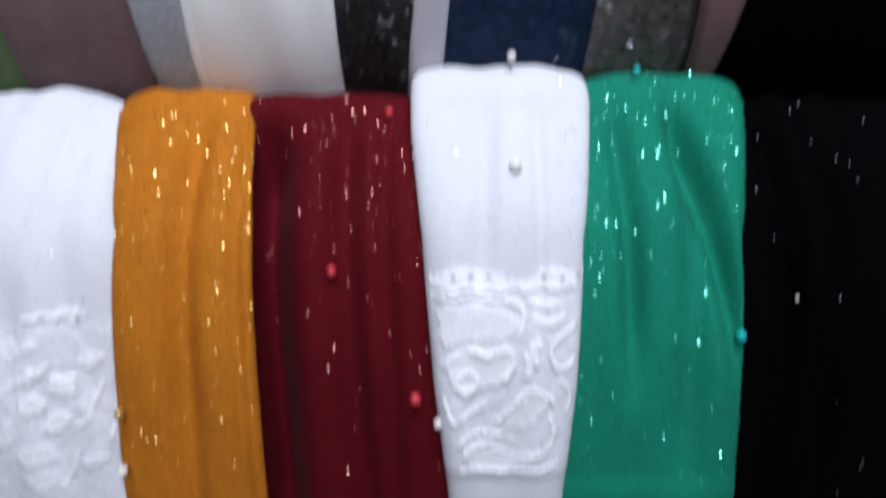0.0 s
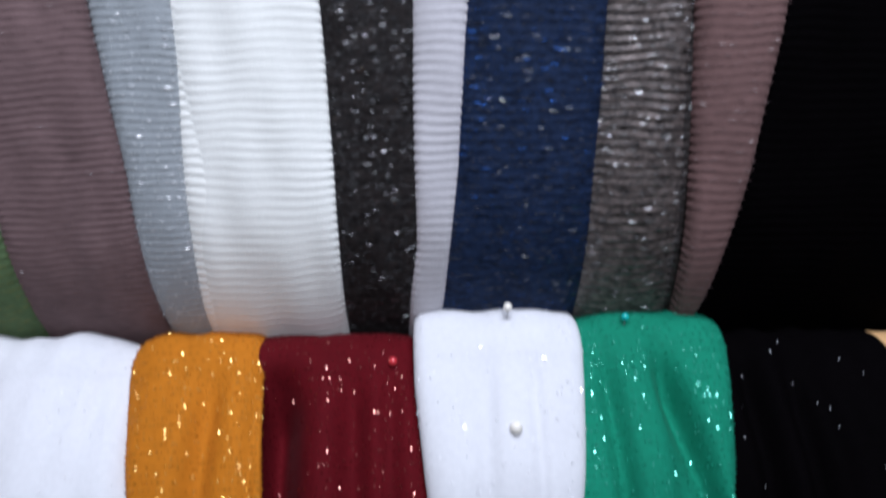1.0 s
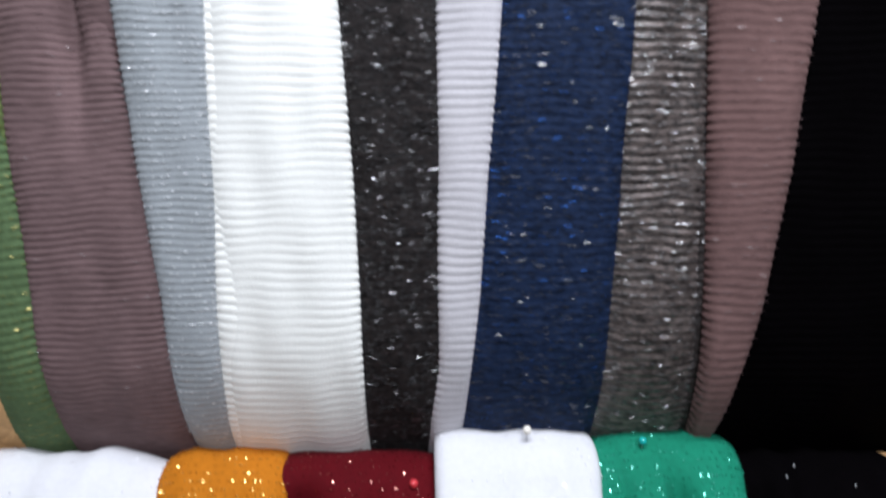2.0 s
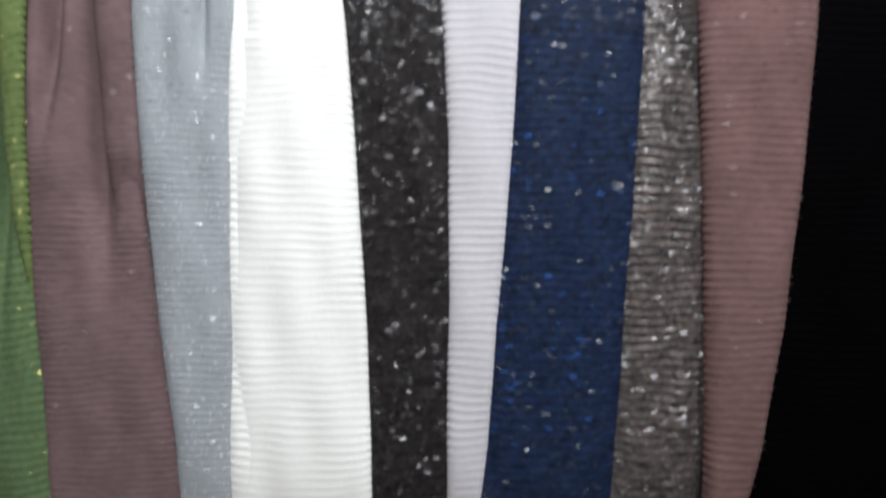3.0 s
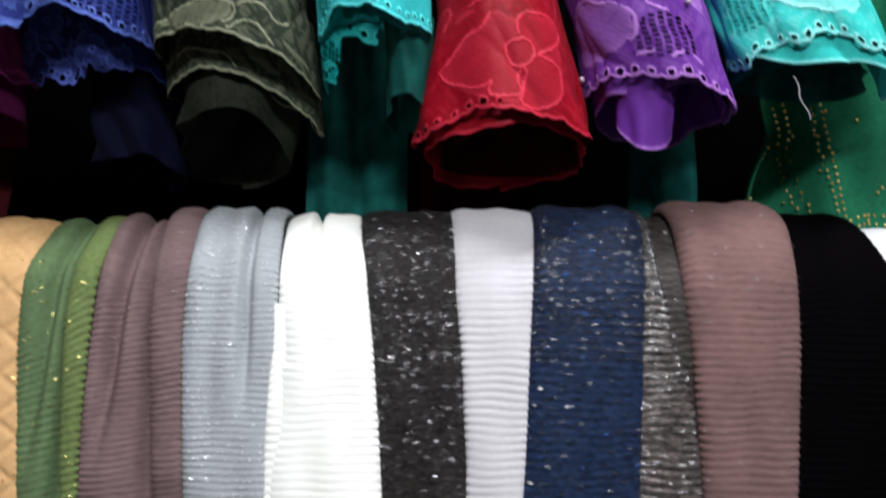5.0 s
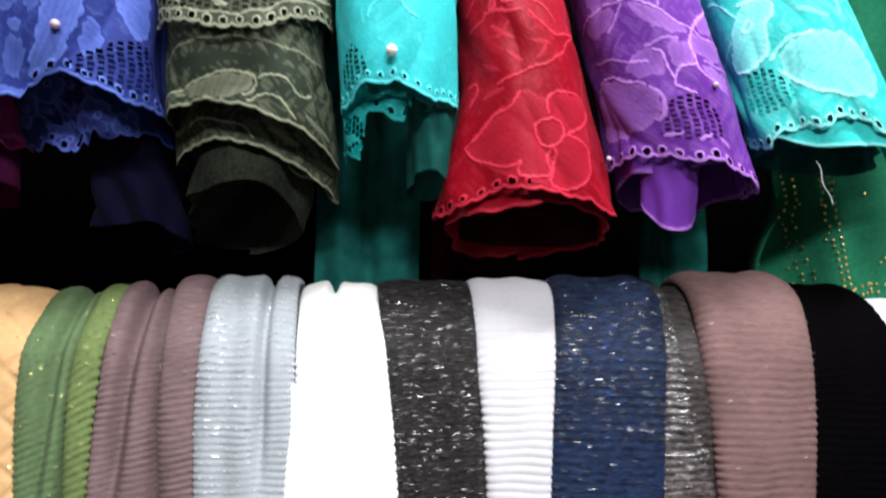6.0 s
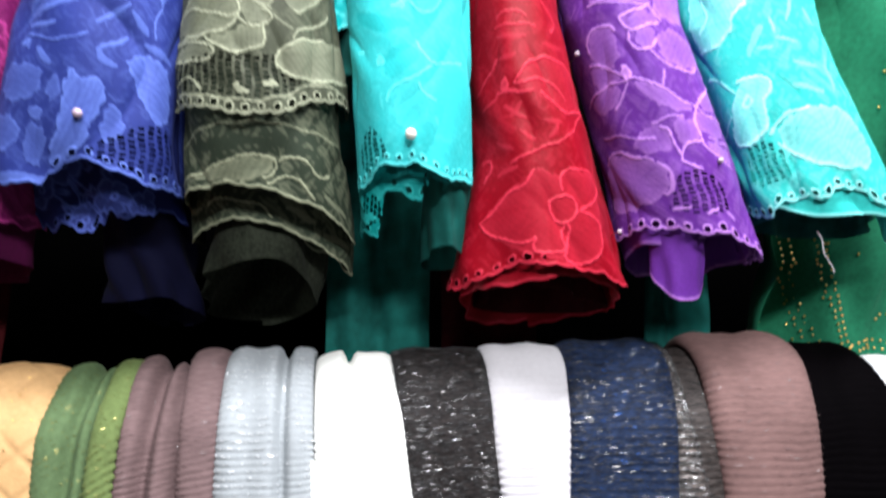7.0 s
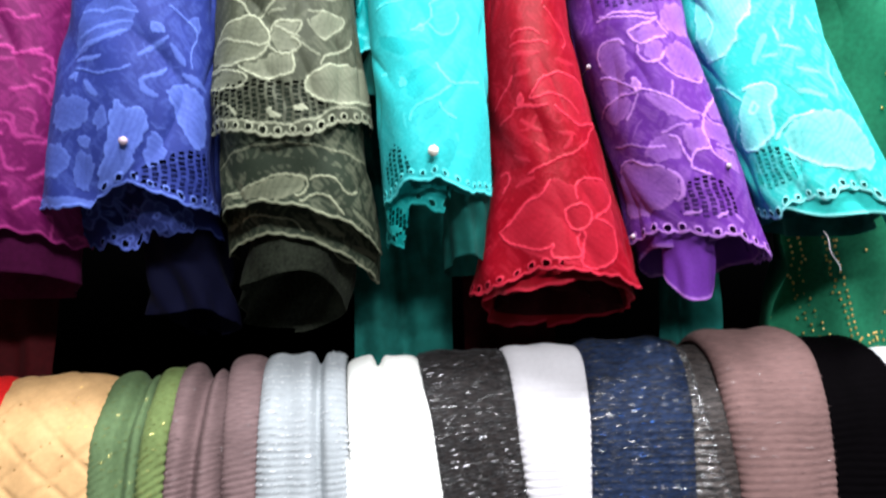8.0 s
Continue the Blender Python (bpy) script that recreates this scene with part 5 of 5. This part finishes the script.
D.cord(.8, 10, 1859, 28, 1848, 37, 1837, 27, 1830)
D.cord(.8, 16, 1882, 8, 1863)
D.stroke(.7, 3.5, -25, 1877, 12, 1874)
D.cord(.8, -57, 1737, -48, 1739, -44, 1732, -49, 1727, -51, 1723)
D.cord(1, 9, 1713, 17, 1710, 18, 1702, 11, 1694, 3, 1693, -2, 1699, -1, 1708, 9, 1713)
D.cord(.9, 7, 1716, 8, 1725, 16, 1731, 31, 1732, 46, 1727, 44, 1716, 23, 1704, 19, 1701)
D.cord(.9, 19, 1701, 30, 1700, 37, 1692, 33, 1676, 23, 1665, 11, 1665, 4, 1669, 9, 1681, 11, 1689, 8, 1693)
D.cord(.9, 7, 1693, 5, 1683, 7, 1675, -3, 1671, -11, 1673, -13, 1677, -11, 1683, -14, 1680, -27, 1680, -44, 1687, -50, 1694)
D.cord(.8, -50, 1694, -42, 1701, -34, 1709, -31, 1714, -20, 1718, -15, 1724, -11, 1729)
D.satin(.4, -50, 1694, -34, 1713, -15, 1724, -9, 1731, 6, 1725, 22, 1732, 48, 1725, 40, 1709, 38, 1688, 27, 1666, 7, 1665, -13, 1672, -39, 1681)
D.satin(.3, -20, 1790, -13, 1800, 0, 1808, 19, 1810, 38, 1807, 52, 1799, 51, 1785, 38, 1773, 19, 1771, 9, 1779, -8, 1783)
D.stroke(.5, 3.0, -39, 1750, -26, 1744)
D.stroke(.5, 3.0, -20, 1757, -8, 1751)
D.stroke(.5, 3.5, -31, 1774, -14, 1766)
D.stroke(.5, 3.0, 3, 1752, 13, 1762)
D.stroke(.45, 4.0, -38, 1727, -24, 1732)
D.stroke(.45, 3.0, 1, 1764, 16, 1763)
D.stroke(.45, 4.0, -31, 1824, -5, 1824)
D.stroke(.4, 4.0, -31, 1808, -16, 1811)
D.stroke(.4, 4.0, -26, 1767, -17, 1777)
D.stroke(.4, 4.0, 12, 1819, 36, 1819)
roll_shell(s, "outer_layer", ax, hf, 0.044, 0.418, D.hem_line(0.0018), TOP, MAT["L_red"], D, eyelet=(0.0105, 0.0017, 0.0055, -1.0, -0.006), seed=10, folds=0.035, lk=0.45, cw=0.0009, mottle=0.2, crease=0.4, loose=60)
roll_shell(s, "inner_layer", ax, hf, 0.042, 0.421, lambda u: 1.641 + 0.015 * np.cos(u / 0.0455) + 0.003 * np.sin(u * 70) + 0.0008 * np.sin(u * 330), 1.75, MAT["L_red"], step=0.0015, scale=0.90, seed=11, folds=0.05, lk=0.45, arc=180, back=False)
# the roll's mouth: shade is painted in by the core's darker red
roll_shell(s, "core", ax, hf, 0.034, 0.428, lambda u: 1.642 + 0.010 * np.cos(u / 0.034 + 0.4), 1.74, MAT["shade_red"], step=0.002, scale=0.70, seed=12, folds=0.10, lk=0.45, arc=180, back=False)

# purple
s = thing("lace_scarf", (0.085, 0.41, Z3), "purple lace scarf rolled, with a looped scalloped edge", "scarf", ROLLS)
ax, hf = [(1.62, 0.134), (1.68, 0.126), (1.74, 0.109), (1.85, 0.074), (1.96, 0.060)], [(1.62, 0.053), (1.68, 0.0525), (1.74, 0.050), (1.85, 0.044), (1.96, 0.042)]
D = Lace()
D.hem(-89, 1685, -67, 1692, -48, 1694, -31, 1693, -12, 1688, 9, 1688, 29, 1682, 48, 1673)
D.window(-54, 1894, 53, 1896, 50, 1875, -8, 1861, -42, 1864)
D.cord(1, -47, 1856, -38, 1857, -30, 1858, -18, 1857, -7, 1855, 5, 1856)
D.cord(.8, -44, 1859, -33, 1854, -19, 1854, -5, 1851, 6, 1853)
D.cord(.9, -57, 1823, -55, 1834, -44, 1839, -33, 1839, -30, 1833)
D.cord(1, 5, 1852, -4, 1847, -17, 1845, -26, 1840, -18, 1831, -7, 1834, 9, 1839)
D.cord(.9, 5, 1852, 9, 1845, 12, 1841)
D.cord(1, -19, 1830, -22, 1822, -16, 1817, -7, 1817, 1, 1825)
D.cord(1, -7, 1816, 0, 1810, 10, 1805, 24, 1803, 32, 1808)
D.cord(.8, 33, 1809, 44, 1807, 43, 1803)
D.cord(.9, -61, 1814, -47, 1811, -39, 1805, -33, 1799)
D.satin(1, -34, 1805, -28, 1808, -27, 1798, -35, 1797)
D.cord(.8, -33, 1797, -47, 1797, -61, 1795, -80, 1788)
D.cord(.8, -33, 1795, -38, 1787, -48, 1778)
D.cord(1, -30, 1798, -17, 1795, -6, 1790, 0, 1783, 16, 1777)
D.cord(.8, -6, 1792, -2, 1803)
D.cord(.8, 16, 1777, 24, 1786, 43, 1795, 43, 1798)
D.cord(.8, 16, 1777, 23, 1772, 48, 1771)
D.cord(1, 15, 1776, 9, 1767, 10, 1759, 8, 1753, 12, 1747, 21, 1741, 39, 1736)
D.cord(1, 9, 1753, -6, 1748, -11, 1740, -9, 1736, 3, 1733)
D.cord(1, -10, 1742, -12, 1755, -14, 1761, -19, 1763)
D.cord(.6, -23, 1765, -9, 1769, 1, 1770)
D.cord(.6, -71, 1762, -53, 1760, -39, 1756, -25, 1754)
D.cord(.8, -73, 1742, -65, 1749, -53, 1750, -47, 1742, -34, 1743, -30, 1739)
D.satin(.45, 18, 1778, 24, 1787, 44, 1796, 46, 1780, 30, 1774)
D.satin(.45, -30, 1797, -6, 1790, 0, 1783, 14, 1777, 4, 1772, -20, 1778)
D.satin(.4, -62, 1813, -47, 1811, -34, 1799, -47, 1797, -62, 1797)
D.satin(.45, 16, 1775, 10, 1767, 11, 1758, 36, 1756, 46, 1768)
D.satin(.35, -24, 1765, -14, 1761, -12, 1748, -30, 1742, -44, 1752)
D.satin(.35, -26, 1840, -18, 1831, 8, 1839, 11, 1846, -4, 1847)
D.stroke(1, 2.6, -28, 1737, -19, 1732, -20, 1722, -26, 1714, -29, 1716)
D.cord(.8, 17, 1755, 38, 1754, 48, 1753)
D.satin(.5, -76, 1743, -55, 1749, -27, 1738, -20, 1728, -26, 1714, -55, 1707, -82, 1706)
D.satin(.4, -55, 1831, -44, 1839, -29, 1837, -34, 1806, -58, 1814)
D.satin(.5, 8, 1861, 47, 1873, 43, 1841, 11, 1840)
D.satin(.45, 6, 1836, 40, 1831, 45, 1817, 25, 1804, -2, 1811)
D.satin(.4, -10, 1767, 10, 1769, 8, 1753, -8, 1748)
D.satin(.5, 10, 1753, 46, 1750, 41, 1737, 16, 1746)
D.satin(.35, -18, 1830, 4, 1836, -1, 1821, -14, 1816)
D.satin(.4, -64, 1795, -35, 1795, -48, 1778, -74, 1779)
D.window(-15, 1730, 7, 1733, 22, 1712, 13, 1700, -29, 1702, -22, 1714)
D.stroke(1, 2.4, -24, 1704, -12, 1706)
D.stroke(1, 2.4, -3, 1700, 7, 1705)
D.stroke(.8, 2.4, 14, 1703, 20, 1697)
at = roll_shell(s, "outer_layer", ax, hf, 0.044, 0.416, D.hem_line(0.0022, 0.012), TOP, MAT["L_purple"], D, eyelet=(0.0115, 0.0020, 0.0048), seed=13, folds=0.03, mottle=0.18, crease=0.45, backing=MAT["L_purple_shade"], lk=0.45, cw=0.0010, loose=50)
pin(at(0.1285, 1.739), MAT["pearl_mauve"], "lilac pearl-headed pin in the purple lace", r=0.0022)
pin(at(0.035, 1.826), MAT["pearl_mauve"], "lilac pearl-headed pin in the purple lace", r=0.0020)
pin((0.060, 0.400, 1.690), MAT["pearl_mauve"], "small lilac pearl pin between red and purple lace", r=0.0018)
roll_shell(s, "inner_layer", ax, hf, 0.040, 0.420, lambda u: 1.674 + 0.012 * np.cos(u / 0.0455) + 0.003 * np.sin(u * 80), 1.74, MAT["L_purple"], step=0.002, scale=0.90, seed=14, folds=0.06, lk=0.45, arc=180, back=False)
roll_shell(s, "lining_tip", [(1.60, 0.108), (1.74, 0.112)], [(1.60, 0.015), (1.66, 0.019), (1.74, 0.026)], 0.016, 0.400, lambda u: 1.640 + 14 * u * u, 1.74, MAT["L_purple"], step=0.0016, seed=15, folds=0.05, lk=0.45)

# mint
s = thing("lace_scarf", (0.19, 0.43, Z3), "mint green lace scarf rolled wide, with a frayed hem", "scarf", ROLLS)
ax, hf = [(1.62, 0.253), (1.69, 0.244), (1.74, 0.223), (1.85, 0.182), (1.96, 0.166)], [(1.62, 0.060), (1.69, 0.060), (1.74, 0.058), (1.85, 0.055), (1.96, 0.052)]
D = Lace()
D.satin(.7, -74, 1896, -23, 1882, -22, 1863, -34, 1855, -43, 1842, -64, 1830, -85, 1835, -82, 1874)
D.cord(.7, -23, 1882, -22, 1863, -36, 1855, -43, 1842, -64, 1830, -82, 1832)
D.cord(.6, -66, 1870, -60, 1855, -73, 1844)
D.cord(.8, -86, 1811, -71, 1808, -60, 1797)
D.cord(.9, -55, 1803, -40, 1808, -27, 1804, -30, 1796, -38, 1790, -42, 1781, -41, 1772, -49, 1764, -64, 1757, -78, 1757, -76, 1766)
D.cord(.7, -50, 1793, -47, 1789, -53, 1784, -58, 1786, -50, 1793)
D.satin(.75, -55, 1803, -40, 1808, -27, 1804, -30, 1796, -38, 1790, -42, 1781, -41, 1772, -49, 1764, -64, 1757, -78, 1757, -71, 1779)
D.cord(.6, -71, 1779, -89, 1768, -107, 1766)
D.cord(.9, -44, 1764, -31, 1774, -22, 1780, -8, 1781)
D.cord(.8, -40, 1757, -32, 1750, -18, 1741, 8, 1738)
D.satin(.75, -40, 1763, -20, 1780, 0, 1784, 28, 1783, 41, 1758, 40, 1740, -2, 1737, -33, 1748)
D.stroke(.7, 2.0, -27, 1826, -15, 1828)
D.stroke(.8, 2.5, -8, 1849, -9, 1839)
D.stroke(.7, 2.0, -9, 1835, 6, 1832)
D.stroke(.6, 3.0, 14, 1868, 6, 1849)
D.stroke(.6, 3.0, 24, 1860, 32, 1847)
D.stroke(.6, 4.0, -11, 1799, 11, 1795)
D.stroke(.6, 3.0, -3, 1817, 16, 1813)
D.stroke(.5, 5.0, -18, 1844, -37, 1823)
D.stroke(.5, 4.0, 29, 1824, 23, 1796)
D.window(-70, 1755, -47, 1760, -40, 1752, -28, 1738, -74, 1722)
at = roll_shell(s, "outer_layer", ax, hf, 0.034, 0.412, arch(1.722, 0.006, 0.010, -0.010), TOP, MAT["L_mint"], D, eyelet=(0.010, 0.0017, 0.005), seed=16, folds=0.03, mottle=0.25, backing=MAT["L_mint_shade"], lk=0.45, crease=0.4, cw=0.0013, loose=60)
roll_shell(s, "inner_layer", ax, hf, 0.033, 0.414, lambda u: 1.704 - 0.012 * (np.clip(u, -0.05, 0.06) / 0.05) + 0.008 * np.sin(np.clip(u, -0.07, 0.07) * 45), 1.78, MAT["L_mint"], step=0.0012, scale=0.97, seed=17, folds=0.03, lk=0.45)
roll_shell(s, "lining", ax, hf, 0.024, 0.424, lambda u: 1.702 + 0.008 * np.cos(u / 0.05), 1.76, MAT["teal"], step=0.002, scale=0.85, seed=18, folds=0.08, lk=0.45, arc=180, back=False)

line = [(0.2035 + 0.010 * k + 0.0012 * math.sin(k * 9), 0.384, 1.690 - 0.030 * k) for k in np.linspace(0, 1, 12)]
bm = bmesh.new()
rings = [[bm.verts.new(Vector((x + 0.00035 * math.cos(a), y + 0.00035 * math.sin(a), z)) - s.location) for a in (0, 2.1, 4.2)] for x, y, z in line]
for lo, hi in zip(rings, rings[1:]):
    for k in range(3):
        bm.faces.new((lo[k], lo[(k + 1) % 3], hi[(k + 1) % 3], hi[k]))
part("loose_thread", bm, MAT["snow"], s, "loose pale thread hanging from the hem")

# magenta
s = thing("lace_scarf", (-0.405, 0.41, Z3), "magenta lace scarf rolled at the dark end of the rail", "scarf", ROLLS)
ax, hf = [(1.62, -0.415), (1.85, -0.395), (1.96, -0.390)], [(1.62, 0.058), (1.85, 0.052), (1.96, 0.05)]
rng = np.random.RandomState(77)
D = Lace()
for _ in range(110):
    u, v, a = rng.uniform(-90, 90), rng.uniform(1695, 1900), rng.normal() * 0.5 - 0.5
    D.cord(rng.uniform(0.45, 0.95), *[w for k in range(4) for w in (u + 9 * k * math.cos(a) + 3.5 * ((k % 2) * 2 - 1), v + 9 * k * math.sin(a) + 3.5 * ((k % 2) * 2 - 1))])
roll_shell(s, "outer_layer", ax, hf, 0.048, 0.412, lambda u: 1.694 + 0.0016 * np.sin(u * 300) + 0.004 * np.sin(u * 60), TOP, MAT["L_magenta"], D, step=0.0011, seed=19, cw=0.0015, mottle=0.25, loose=40, folds=0.042)
# underside of the magenta roll, darkened by colour to read as shaded
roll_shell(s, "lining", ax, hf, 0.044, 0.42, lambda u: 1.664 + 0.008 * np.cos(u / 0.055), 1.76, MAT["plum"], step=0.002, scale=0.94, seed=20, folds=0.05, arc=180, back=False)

# cloths hanging straight behind the rolls
BEHIND = "plain cloths hanging behind the lace rolls"


def sheet(label, x0, x1, y, mat, seed, low=1.50, folds=(), front=None, left=None):
    o = thing("hanging_cloth", ((x0 + x1) / 2, y, Z3), label, "cloth", BEHIND)
    return o, drape(o, "panel", left or [(low, x0), (1.96, x0)], [(low, x1), (1.96, x1)], over(Y3, Z3, R3, front or [(0.42, 1.955), (y - 0.02, 1.93), (y, 1.88), (y, 1.75), (y, low)], back=0.05, gap=0.006)[3:], 0.004, mat, seed=seed, cols=50, wave=0.006, folds=folds)


sheet("teal voile cloth hanging behind the turquoise lace", -0.153, -0.066, 0.512, MAT["teal"], 41, folds=[(-0.11, 1.95, -0.105, 1.3, 0.008, 0.01, "v")])
sheet("teal voile cloth hanging behind the purple lace", 0.125, 0.185, 0.515, MAT["teal"], 42, folds=[(0.15, 1.95, 0.155, 1.3, 0.006, 0.012, "v")])
# red sheets whose colour already holds the shade behind the rolls
sheet("red cloth behind the rolls, coloured dark for the shade there", -0.055, 0.03, 0.520, MAT["shade_red"], 43)
sheet("red cloth behind the rolls, coloured dark for the shade there", -0.50, -0.40, 0.505, MAT["shade_red"], 44)
o, d = sheet("bottle green voile with rows of gold sequins", 0.205, 0.37, 0.500, MAT["bottle"], 45, left=[(1.5, 0.212), (1.62, 0.224), (1.67, 0.232), (1.71, 0.215), (1.96, 0.200)], front=[(0.392, 1.95), (0.385, 1.90), (0.395, 1.84), (0.425, 1.76), (0.470, 1.68), (0.500, 1.62), (0.505, 1.50)], folds=[(0.245, 1.95, 0.250, 1.3, 0.026, 0.060, "v")])
# gold sequins in curved rows
quads = []
for k, cx in enumerate((0.2720, 0.2775, 0.2915, 0.2970)):
    for i in range(24):
        z = 1.575 + 0.13 * (i + 0.3 * (k % 2)) / 23
        x = cx - 0.30 * (z - 1.633)
        quads.append((x, d["face"](x, z, 0.0016)[1], z))
for r in (0.030, 0.037, 0.044):
    for a in np.linspace(0.3, 2.6, int(r * 420)):
        x, z = 0.328 + r * math.cos(a), 1.568 + r * math.sin(a)
        quads.append((x, d["face"](x, z, 0.0016)[1], z))
rng = np.random.RandomState(5)
for _ in range(60):
    quads.append(d["face"](rng.uniform(0.23, 0.35), rng.uniform(1.6, 1.92), 0.0016))
bm = bmesh.new()
for p in quads:
    bmesh.ops.create_icosphere(bm, subdivisions=1, radius=0.0015, matrix=Matrix.Translation(Vector(p) - o.location) @ Matrix.Diagonal((1, 0.5, 1, 1)))
tagged(part("sequin_trim", bm, MAT["gold"], o, "small gold sequins in curved rows"), kind="stuff")
